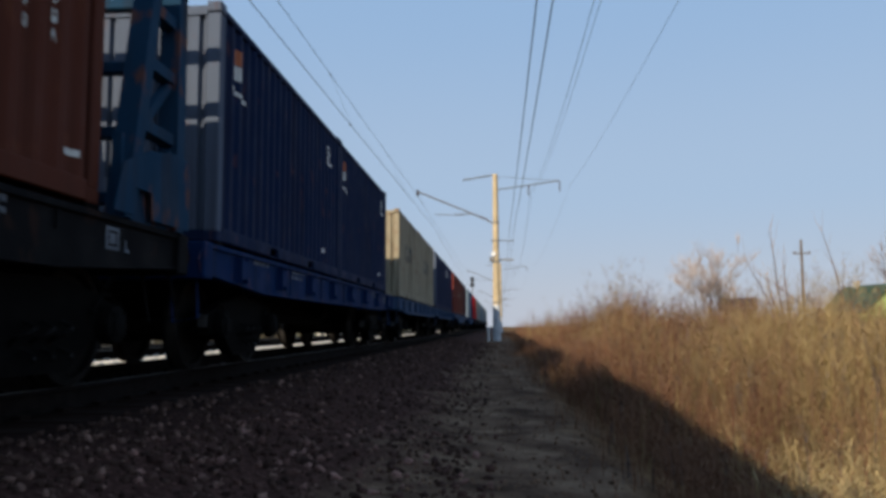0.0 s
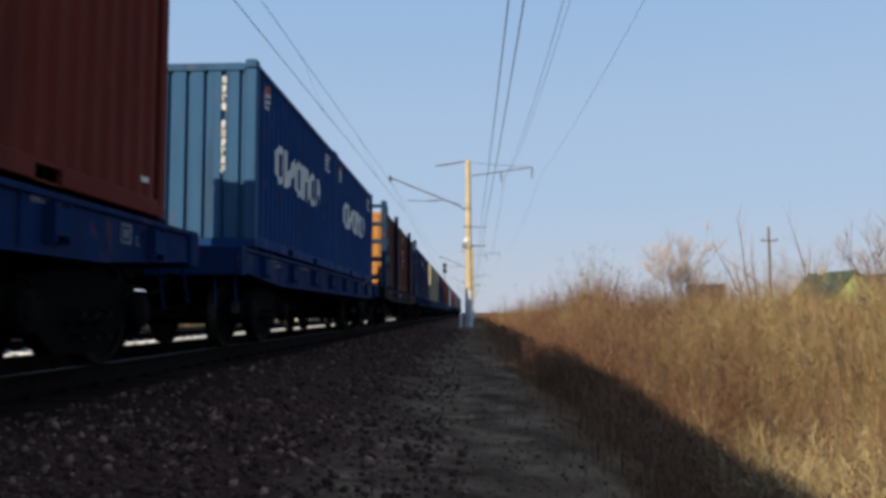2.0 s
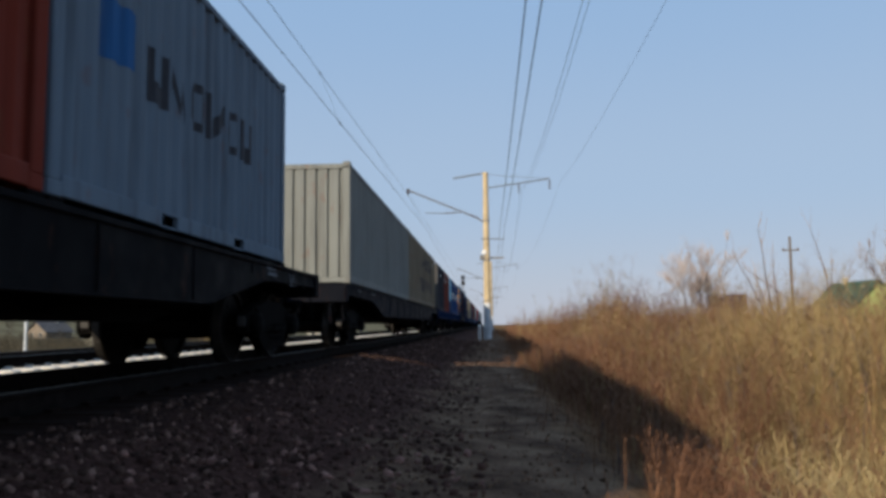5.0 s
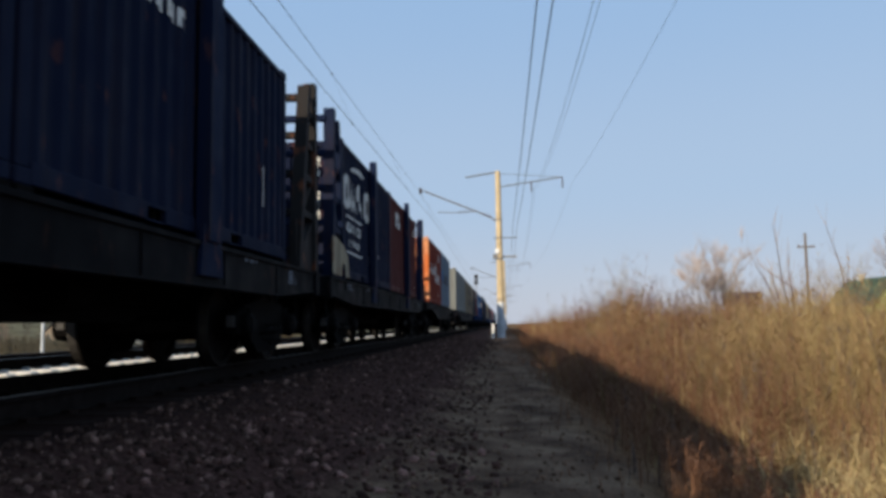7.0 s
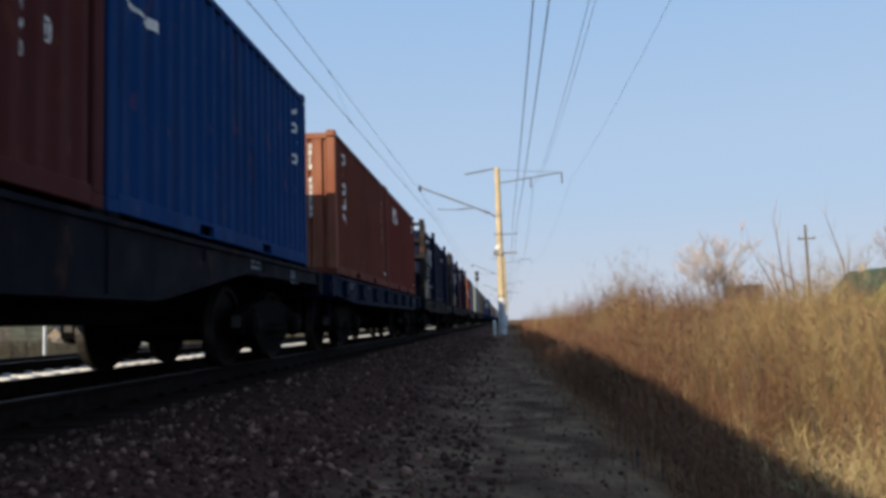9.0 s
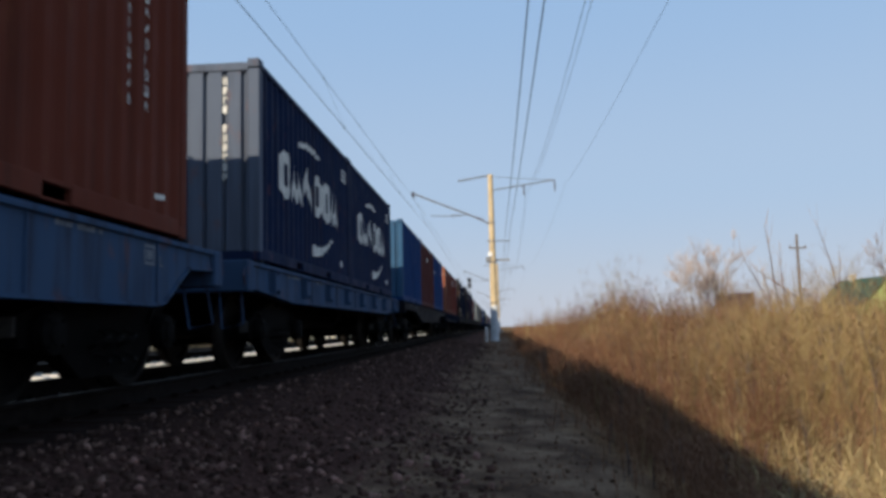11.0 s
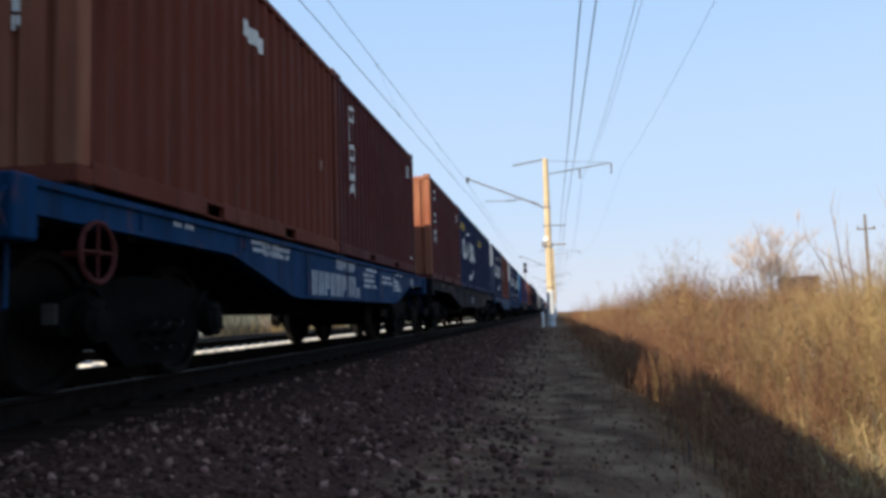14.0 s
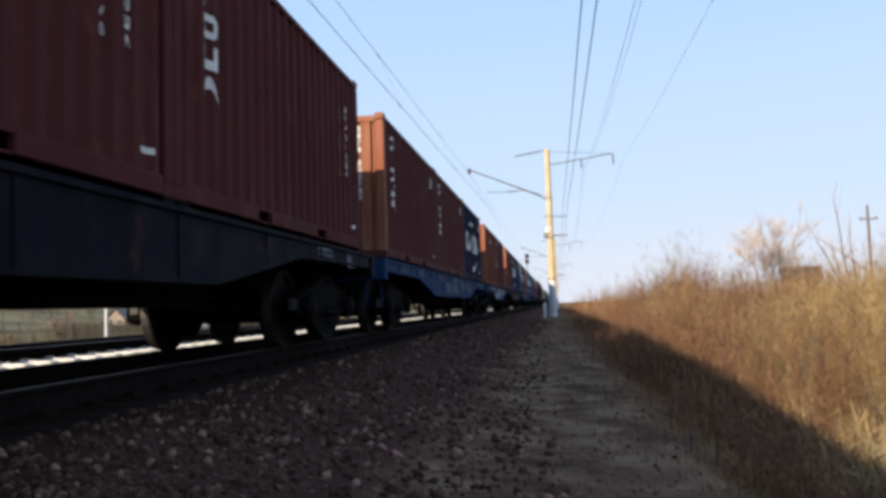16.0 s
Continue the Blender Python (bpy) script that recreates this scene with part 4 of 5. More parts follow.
def sill_marks(length, seed, big):
    """Number and data panels as plain pale bars on the near sill."""
    rng = random.Random(seed)
    g = Geo()
    h = length / 2

    def bar(y, z, w, t):
        g.box(1.286, 1.2885, y, y + w, z, z + t)

    def digit(y, z, w, t, k):
        bar(y, z, 0.32 * w, t)
        bar(y + 0.62 * w, z + (0.3 * t if k % 3 == 0 else 0), 0.32 * w, 0.7 * t if k % 3 == 0 else t)
    if big:
        start, low, pitch, tall = NUMBER[seed]
        for k in range(8):
            digit(start + pitch * k, low, 0.74 * pitch, tall, k + 1)
    if big and seed in (23, 24):
        for k in range(2):
            digit(0.72 + 0.11 * k, 0.735, 0.08, 0.15, k + 1)
        for k in range(6):
            digit(-0.35 + 0.17 * k, 1.10, 0.12, 0.15, k + 1)
        text_block(bar, rng, 1.15, 1.16, 1.0, 4, 0.055, 0.085)
        text_block(bar, rng, 2.45, 1.09, 0.95, 2, 0.06, 0.09)
        text_block(bar, rng, -3.2, 1.17, 1.1, 2)
        bar(3.5, 0.90, 0.10, 0.25), bar(3.62, 1.05, 0.3, 0.05), bar(3.66, 0.98, 0.38, 0.05), bar(3.70, 0.91, 0.48, 0.05)
    for y in (-h + 1.4, -h + 3.2, h - 3.0):
        text_block(bar, rng, y + rng.uniform(-0.3, 0.3), 1.19, rng.uniform(0.4, 0.9), rng.randint(1, 2), 0.045, 0.07)
    y = h - rng.uniform(1.2, 1.6)
    bar(y, 1.03, 0.03, 0.17), bar(y + 0.17, 1.03, 0.03, 0.17), bar(y + 0.03, 1.03, 0.14, 0.025), bar(y + 0.03, 1.175, 0.14, 0.025), bar(y + 0.055, 1.075, 0.09, 0.08)
    bar(y + 0.3, 1.03, 0.02, 0.09), bar(y + 0.32, 1.03, 0.05, 0.02)
    return g.mesh("marking", MARK_CLEAN if seed == 23 else MARK_SILL)


def rack_pieces():
    """Outlines of a gusseted end rack post: base plate, two legs, ties and a brace, with their inset."""
    out = [("base_plate", [(-0.62, 1.29), (0.50, 1.29), (0.50, 1.95), (0.45, 1.95), (0.45, 1.40), (-0.45, 2.05), (-0.62, 2.05)], 0.05),
           ("post", [(-0.62, 1.29), (-0.44, 1.29), (-0.40, 4.18), (-0.56, 4.18)], 0.0),
           ("post", [(0.34, 1.29), (0.50, 1.29), (-0.05, 4.05), (-0.20, 4.05)], 0.002)]
    for z in (2.05, 2.6, 3.1, 3.6):
        k = (z - 1.29) / 2.76
        out.append(("tie", [(-0.5, z), (0.42 - 0.5 * k, z), (0.42 - 0.5 * k, z + 0.1), (-0.5, z + 0.1)], 0.03))
    return out + [("brace", [(-0.48, 2.62), (-0.36, 2.62), (0.24, 2.05), (0.12, 2.05)], 0.055)]


def rung_mesh(material):
    return Geo().slab(-1.2, 1.2, -0.60, -0.48, 0, 0.11, 0.012).mesh("rung", material)


def rack_plate_mesh(material):
    g = Geo()
    g.prism([(-0.70, 1.32), (0.06, 1.32), (0.08, 1.54), (0.36, 1.54), (0.40, 1.32), (0.70, 1.32), (0.58, 1.70), (0.14, 1.88), (-0.36, 1.96), (-0.70, 1.96)], 1.341, 1.352)
    return g.mesh("gusset_plate", material)


def stake_mesh(material):
    g = Geo()
    g.prism([(-0.17, 1.29), (0.17, 1.29), (0.15, 3.9), (0.08, 4.12), (-0.08, 4.12), (-0.15, 3.9)], 1.225, 1.36)
    g.prism([(-0.30, 0.95), (0.30, 0.95), (0.22, 1.45), (-0.22, 1.45)], 1.287, 1.33)
    return g.mesh("stake", material)


SETS = ([], [])
MOVERS = []


def wagon(kind, near, far, colour, loads, seed, big=False, plate="rack_grey", rack="rack_blue"):
    """A flat wagon whose frame spans near..far along the train, with its loads (colour, style, near end, far end)."""
    mid, length = (near + far) / 2, far - near
    said = {"fish": "fish-bellied", "flat": "straight-silled", "rack": "end-racked"}[kind]
    body = {"wagon_blue": "blue", "wagon_royal": "royal blue", "wagon_navy": "dark navy", "wagon_grey": "dark grey", "wagon_pale": "pale blue", "wagon_black": "sooty black"}[colour]
    w = thing("flat_wagon", f"{body} {said} container flat wagon with grimy steel bogies", "railway wagon", "wagons of the train")
    mat = PAINT[colour]
    k = (kind, round(length, 2), colour)
    ends = TAPER.get(seed, ((3.4, 5.8), (3.4, 5.8)) if length > 17 else ((2.8, 4.7), (2.8, 4.7)))
    for s in (1, -1):
        sill = part("side_sill", kept(("sill", k, ends), lambda: sill_mesh("fish" if kind == "fish" else "flat", length, mat, ends)), w)
        sill.scale = (s, 1, 1)
    part("underframe", kept(("deck", round(length, 2)), lambda: deck_mesh(length)), w, "dark underframe of cross beams")
    for e in (-1, 1):
        b = part("end_beam", kept(("eb", colour), lambda: end_beam_mesh(mat)), w, "", (0, e * (length / 2 + 0.11), 0))
        b.scale = (1, e, 1)
        c = part("coupler", kept("coupler", coupler_mesh), w, "dark automatic coupler with brake hose", (0, e * (length / 2 + 0.1), 0))
        c.scale = (1, e, 1)
        bogie(w, e * (length / 2 - 1.75), SETS)
    if kind != "fish":
        part("air_tank", kept("tank", tank_mesh), w, "dark brake air tank", (0, -0.6, 0))
    part("brake_gear", kept(("brake", round(length, 1)), lambda: brake_mesh(length / 2)), w, "brake rods, pipe and cylinder")
    if seed == 23:
        part("brake_handwheel", handwheel_mesh(), w, "dull red brake handwheel", (1.34, -6.13, 0.90))
    tagged(part("marking", sill_marks(length, seed, big), w, "white data bars"), kind="stuff")
    if kind == "flat":
        me = kept(("pocket", colour), lambda: pocket_mesh(mat))
        n = 8
        for i in range(n):
            part("stake_pocket", me, w, "", (0, -length / 2 + 0.9 + i * (length - 1.8) / (n - 1), 0))
    if kind == "rack":
        r = PAINT[rack]
        for e in (-1, 1):
            for s in (1, -1):
                ob = part("end_rack", None, w, "open steel end rack", (0, e * (length / 2 - 0.55), 0))
                ob.scale = (s, -e, 1)
                for i, (name, outline, inset) in enumerate(rack_pieces() if s > 0 else rack_pieces()[1:3]):
                    part(name, kept(("rack", rack, name, i, s), lambda: Geo().prism(outline, 1.16 + inset, 1.34 - inset).mesh(name, r)), ob)
                if s > 0:
                    for z in (1.55, 2.15, 2.75, 3.35, 3.95):
                        part("rung", kept(("rung", rack), lambda: rung_mesh(r)), ob, "", (0, 0, z))
                    part("middle_post", kept(("mp", rack), lambda: Geo().box(-0.32, -0.1, -0.58, -0.50, 1.3, 4.0).mesh("middle_post", r)), ob)
                    near_post = ob
            if e < 0 or plate == "rack_blue":
                part("gusset_plate", kept(("plate", plate), lambda: rack_plate_mesh(PAINT[plate])), near_post, "pale gusset plate")
    for colour_, style, a, b in loads:
        size = b - a
        box = container(colour_, style, 6.058 if size < 6.12 else round(size - 0.06, 2) if size < 7 else 12.192 if size < 13 else 13.716, exposed=(a == loads[-1][2]))
        MOVERS.append((box, (a + b) / 2, DECK_Z))
        for e in (-1, 1):
            for s in (-1, 1):
                part("container_lock", kept("lock", lock_mesh), w, "", (s * 1.14, (a + b) / 2 - mid + e * (min(size, 13.7) / 2 - 0.12), 0))
        if kind == "rack":
            for s in (-1, 1):
                ob = part("stake", kept(("stake", rack), lambda: stake_mesh(PAINT["rack_navy"])), w, "tall side stake", (0, (a + b) / 2 - mid, 0))
                ob.scale = (s, 1, 1)
    MOVERS.append((w, mid, 0.0))
    return w


def loads_of(edges, goods):
    """Containers between falling edges: far end first."""
    return [(c, s, e1, e0) for (c, s), e0, e1 in zip(goods, edges, edges[1:])]


# The train, from its far end to its near end (metres ahead of the camera at the start).
grey3 = [("grey_blue", "plain")] * 3
wagon("fish", 165.6, 184.4, "wagon_grey", loads_of([184.2, 178.1, 171.9, 165.8], grey3), 1)
wagon("fish", 145.0, 163.8, "wagon_grey", loads_of([163.6, 157.5, 151.3, 145.2], [("grey", "plain")] * 3), 2)
wagon("fish", 124.4, 143.2, "wagon_grey", loads_of([143.0, 136.9, 130.7, 124.6], grey3), 3)
wagon("fish", 103.8, 122.6, "wagon_grey", loads_of([122.4, 116.3, 110.1, 104.0], [("grey", "plain")] * 3), 4)
wagon("fish", 89.6, 102.0, "wagon_grey", loads_of([101.8, 95.7, 89.8], [("bright_red", "plain")] * 2), 5)
wagon("fish", 71.0, 87.9, "wagon_blue", loads_of([87.6, 81.5, 71.3 + 4.1], [("navy", "badge"), ("grey_blue", "plain")]), 6)
wagon("fish", 51.2, 69.9, "wagon_pale", loads_of([69.6, 63.5, 57.4, 51.4], [("maroon", "plain"), ("brown", "column"), ("red", "column")]), 7)
wagon("flat", 36.4, 49.7, "wagon_pale", loads_of([49.4, 43.2, 36.9], [("navy", "badge"), ("navy", "plain")]), 8)
wagon("flat", 22.7, 35.9, "wagon_pale", loads_of([35.5, 29.4, 23.2], [("cream", "dark_words"), ("cream", "dark_words")]), 9)
wagon("flat", 7.6, 20.9, "wagon_royal", loads_of([20.5, 14.4, 7.95], [("navy", "flag"), ("navy", "flag")]), 10)
wagon("rack", -7.75, 6.75, "wagon_black", loads_of([5.55, -0.62, -6.85], [("dark_red", "column"), ("yellow_brown", "plain")]), 11, True, plate="rack_blue")
wagon("flat", -24.1, -10.05, "wagon_royal", loads_of([-10.46, -16.9, -23.4], [("blue", "line_words"), ("blue", "line_words")]), 12)
wagon("flat", -39.8, -26.1, "wagon_royal", loads_of([-26.5, -32.8, -39.1], [("red", "badge"), ("slate", "small_code")]), 13)
wagon("fish", -68.0, -40.9, "wagon_grey", loads_of([-41.2, -55.0, -67.3], [("dusty_cream", "big_dark_words"), ("grey", "plain")]), 14)
wagon("fish", -87.0, -71.0, "wagon_black", loads_of([-72.6, -78.8, -85.1], [("grey_blue", "side_words"), ("orange", "two_words")]), 15)
wagon("rack", -103.45, -88.4, "wagon_black", loads_of([-89.75, -95.9, -102.2], [("maroon", "badge"), ("deep_navy", "carrier_note")]), 16, plate="cream", rack="rack_navy")
wagon("rack", -119.3, -104.7, "wagon_black", loads_of([-106.0, -112.1, -118.2], [("deep_navy", "small_logo"), ("deep_navy", "carrier_note")]), 17, plate="cream", rack="rack_grey")
wagon("flat", -134.6, -121.2, "wagon_navy", loads_of([-121.5, -127.7, -134.0], [("red", "badge"), ("brown", "column")]), 18)
wagon("fish", -154.9, -135.8, "wagon_grey", loads_of([-136.05, -142.2, -148.4, -154.6], [("blue", "wing"), ("maroon", "small_code"), ("blue", "plain")]), 19)
wagon("flat", -170.5, -157.0, "wagon_pale", loads_of([-157.4, -163.7, -169.95], [("navy", "carrier_words"), ("navy", "carrier_words")]), 20)
wagon("fish", -185.7, -171.8, "wagon_pale", loads_of([-172.25, -178.85, -185.5], [("brown", "column"), ("navy", "carrier_words")]), 21, True)
wagon("fish", -206.5, -187.2, "wagon_grey", loads_of([-187.5, -193.7, -199.8, -206.1], [("navy", "yellow_code"), ("navy", "yellow_words"), ("maroon", "column_far")]), 22, True)
wagon("fish", -221.4, -208.0, "wagon_blue", loads_of([-208.4, -214.6, -220.9], [("maroon", "column_far"), ("brown", "small_code")]), 23, True)
wagon("fish", -241.9, -222.8, "wagon_blue", loads_of([-223.1, -229.1, -235.3, -241.5], [("deep_navy", "carrier_words"), ("maroon", "column_far"), ("maroon", "column_far")]), 24, True)
wagon("fish", -262.1, -243.1, "wagon_grey", loads_of([-243.4, -249.4, -255.6, -261.8], [("maroon", "column"), ("maroon", "column"), ("maroon", "column")]), 25)
# Last two wagons stay unseen behind the camera, added to cast the train's shadow.
wagon("fish", -277.5, -263.6, "wagon_blue", loads_of([-264.0, -270.2, -276.5], [("maroon", "column"), ("brown", "plain")]), 26)
wagon("fish", -292.9, -279.0, "wagon_blue", loads_of([-279.4, -285.6, -291.9], [("navy", "plain"), ("brown", "plain")]), 27)


# ---- overhead line ----
MAST_YS = [-20, 45, 110, 175, 240, 305]


def hang(points, sag, n=14):
    """A wire through supports with a parabola of that sag in each span."""
    out = []
    for a, b in zip(points, points[1:]):
        a, b = Vector(a), Vector(b)
        for i in range(n):
            k = i / n
            p = a.lerp(b, k)
            out.append((p.x, p.y, p.z - 4 * sag * k * (1 - k)))
    return out + [tuple(points[-1])]


def insulator(g, top, bottom, r=0.06):
    t, b = Vector(top), Vector(bottom)
    n = 6
    g.tube([t, b], 0.018, 5)
    for i in range(n):
        c = t.lerp(b, (i + 0.5) / n)
        d = (b - t).normalized() * 0.02
        g.tube([c - d, c + d], r, 8, r * 0.6)


def mast_pole_mesh():
    g = Geo()
    g.lathe([(0.0, 0.215), (2.02, 0.200), (2.02, 0.199), (6, 0.17), (9.47, 0.145)], "z", 16)
    return g.mesh("pole", MAST_CONCRETE, False)


def catenary_mast(x, y, side, base_z, near):
    m = thing("catenary_mast", "concrete catenary mast with a whitewashed foot and steel brackets", "catenary mast", "masts of the overhead line")
    part("pole", kept("mast_pole", mast_pole_mesh), m, "sand-coloured concrete pole")
    part("foot", kept("mast_foot", lambda: Geo().lathe([(0.0, 0.222), (0.02, 0.228), (1.95, 0.208), (2.0, 0.2)], "z", 16).mesh("foot", MAST_PAINT)), m, "pale grey painted foot")
    reach = -4.45 * side if side > 0 else 3.4

    def bracket():
        g = Geo()
        g.tube([(-0.2, 0, 6.65), (reach * 0.12, 0, 6.88), (reach, 0, 8.53)], 0.045, 8)
        g.tube([(reach * 0.30, 0, 7.2), (reach * 0.55, 0, 7.15), (reach * 0.78, 0, 7.2)], 0.025, 6)
        return g.mesh("cantilever", GALV)
    part("cantilever", kept(("cant", side), bracket), m, "inclined tubular cantilever")

    def insul(a, b, r):
        g = Geo()
        insulator(g, a, b, r)
        return g.mesh("insulator", PORCELAIN)
    for i, (a, b, r) in enumerate((((reach * 0.10, 0, 6.85), (reach * 0.20, 0, 7.03), 0.075), ((reach * 0.38, 0, 7.18), (reach * 0.52, 0, 7.16), 0.07), ((reach, 0, 8.62), (reach, 0, 8.30), 0.09))):
        part("insulator", kept(("ins", side, i), lambda: insul(a, b, r)), m, "brown ribbed insulator")
    if near:
        def arms():
            g = Geo()
            g.tube([(0, 0, 8.55), (3.65, 0, 9.04)], 0.035, 6)
            g.tube([(0, 0, 9.35), (1.8, 0, 9.18), (3.65, 0, 9.04)], 0.014, 5)
            g.tube([(0, 0, 9.44), (-1.85, 0, 9.16)], 0.045, 6)
            return g.mesh("top_arm", GALV)
        part("top_arm", kept("arms", arms), m, "galvanised top arms")

        for i, (x0, za, zb) in enumerate(((1.9, 8.78, 8.22), (3.65, 9.0, 8.40))):
            part("hanging_insulator", kept(("hung", i), lambda: insul((x0, 0, za), (x0, 0, zb), 0.06)), m, "dark hanging insulator")

        part("low_bracket", kept("low1", lambda: Geo().tube([(-0.3, 0, 5.66), (1.0, 0, 5.62), (1.0, 0, 5.70)], 0.03, 6).mesh("low_bracket", GALV)), m, "short steel bracket")
        part("low_bracket", kept("low2", lambda: Geo().box(-0.36, 0.98, 0.14, 0.20, 4.52, 4.62).mesh("low_bracket", GALV)), m, "short steel bracket")
        part("clamp", kept("low3", lambda: Geo().box(-0.36, -0.1, -0.22, 0.22, 4.45, 4.72).mesh("clamp", GALV)), m)
        for z in (4.40, 5.6, 6.65, 2.1):
            part("band", kept("band", lambda: Geo().lathe([(0, 0.205), (0.07, 0.205)], "z", 14).mesh("band", GALV)), m, "", (0, 0, z))
        part("lamp_disc", kept("disc", lambda: Geo().lathe([(-0.25, 0.13), (-0.19, 0.13)], "y", 14, (-0.14, 0, 4.88)).mesh("lamp_disc", WHITE_PAINT)), m, "small round white plate")
    m.matrix_basis = pose(x, y, base_z)
    return m


for y in MAST_YS:
    catenary_mast(-0.17 if y < 60 else 0.15, y, 1, -0.36, True)
lamp = thing("concrete_pole", "slender pale grey concrete pole on the field", "concrete pole", "poles across the tracks")
part("shaft", Geo().lathe([(0, 0.085), (8.5, 0.06)], "z", 10).mesh("shaft", MAST_PAINT), lamp)
part("cross_arm", Geo().box(-0.8, 0.8, -0.06, 0.06, 8.0, 8.12).mesh("cross_arm", GALV), lamp)
lamp.location = (-24, 40, -2.65)
for y in (75.5, 111, 146):
    copy_thing(lamp, pose(-24, y, -2.65))

overhead = thing("overhead_wires", "thin dark catenary, contact and feeder wires above the track", "overhead wires")
xs = {-20: -5.30, 45: -4.49, 110: -4.40, 175: -4.50, 240: -4.45, 305: -4.5}
zigzag = [-4.95, -3.77, -4.35, -4.0, -4.35, -4.0]
part("messenger_wire", Geo().tube(hang([(xs[y], y, 7.74) for y in MAST_YS], 0.06), 0.008, 5).mesh("messenger_wire", WIRE), overhead)
part("contact_wire", Geo().tube([(x, y, 6.20) for x, y in zip(zigzag, MAST_YS)], 0.009, 5).mesh("contact_wire", WIRE), overhead)
for y in range(-11, 45, 11):
    a = (y + 20) / 65
    top, foot = (-5.30 + 0.81 * a, y, 7.74 - 0.24 * a * (1 - a)), (-4.95 + 1.18 * a, y, 6.20)
    part("dropper", Geo().tube([top, foot], 0.0025, 4).mesh("dropper", WIRE), overhead)
    for x, yy, z in (top, foot):
        part("clamp", kept("wire_clamp", lambda: Geo().slab(-0.02, 0.02, -0.04, 0.04, -0.035, 0.02, 0.006).mesh("clamp", WIRE)), overhead, "", (x, yy, z))
for x0, x1, z, sag, r in ((0.625, 0.625, 6.055, 0.6, 0.012), (0.875, 0.875, 6.055, 0.6, 0.012), (1.53, 1.82, 8.0, 2.0, 0.006), (1.66, 1.92, 8.0, 2.0, 0.005), (3.55, 4.05, 8.38, 1.14, 0.005)):
    part("feeder_wire", Geo().tube(hang([(x0 if y < 0 else x1, y, z) for y in MAST_YS], sag), r, 5).mesh("feeder_wire", WIRE), overhead)

signal = thing("railway_signal", "black two-lamp railway signal on a slender grey post", "railway signal")
part("post", Geo().tube([(0, 0, 0), (0, 0, 11.6)], 0.09, 8).mesh("post", GALV), signal)
for z in (11.2, 10.0):
    head = part("signal_head", kept("sig", lambda: Geo().slab(-0.42, 0.42, -0.1, 0.12, -0.5, 0.5, 0.08).mesh("signal_head", SIGNAL_BLACK)), signal, "", (0, -0.1, z))
    part("visor", kept("visor", lambda: Geo().lathe([(-0.4, 0.2), (-0.1, 0.18)], "y", 12).mesh("visor", SIGNAL_BLACK)), head, "", (0, 0, 0.0))
signal.location = (-5.95, 176, -0.4)

post = thing("marker_post", "short whitewashed concrete trackside marker post", "marker post")
part("shaft", Geo().slab(-0.08, 0.08, -0.08, 0.08, 0.0, 0.85, 0.03).mesh("shaft", WHITE_PAINT), post)
part("cap", Geo().prism([(-0.1, 0.85), (0.1, 0.85), (0.0, 0.95)], -0.08, 0.08).mesh("cap", WHITE_PAINT), post)
post.location = (-0.72, 52, -0.52)


# ---- trees, poles, houses ----
def branch(tubes, twigs, p, d, length, r, depth, rng, spread, up, fine=7):
    q = p + d * length
    mid = p.lerp(q, 0.5) + Vector((rng.uniform(-1, 1), rng.uniform(-1, 1), 0)) * length * 0.06
    if depth > 0:
        tubes.tube([p, mid, q], r, 5 if r > 0.04 else 3, r * 0.6)
    else:
        twigs.tube([p, mid, q], r, 3, r * 0.3)
        return
    for _ in range(3 if depth > 1 else fine):
        k = rng.uniform(0.45, 1.0)
        nd = (d + Vector((rng.uniform(-1, 1), rng.uniform(-1, 1), rng.uniform(-0.3, 0.6) + up)) * spread).normalized()
        branch(tubes, twigs, p.lerp(q, k), nd, length * rng.uniform(0.45, 0.8), max(r * 0.55, 0.009 if fine < 10 else 0.006), depth - 1, rng, spread, up, fine)


def bare_tree(x, y, height, stems, spread, up, seed, label, depth=4, r=0.16, twig=TWIG, fine=7):
    rng = random.Random(seed)
    tubes, twigs = Geo(), Geo()
    for s in range(stems):
        a = 2 * math.pi * (s + rng.random() * 0.6) / stems
        lean = rng.uniform(0.2, 0.85) if fine < 6 else rng.uniform(0.1, 0.5)
        d = Vector((math.cos(a) * lean, math.sin(a) * lean, 1)).normalized()
        branch(tubes, twigs, Vector((0.1 * math.cos(a), 0.1 * math.sin(a), -0.1)), d, height * rng.uniform(0.38, 0.5), r, depth, rng, spread, up, fine)
    t = thing("bare_tree", label, "tree", "leafless trees")
    part("trunk", tubes.mesh("trunk", BARK), t, "dark forked limbs")
    tagged(part("crown", twigs.mesh("crown", twig), t, "haze of thin leafless twigs"), kind="stuff")
    t.location = (x, y, float(ground_z(x, y)))
    return t


UPSWEPT = "sparse leafless tree with long upswept limbs"
HAZY = "round leafless tree with a haze of pale twigs"
TANGLED = "leafless tree with tangled dark branches"


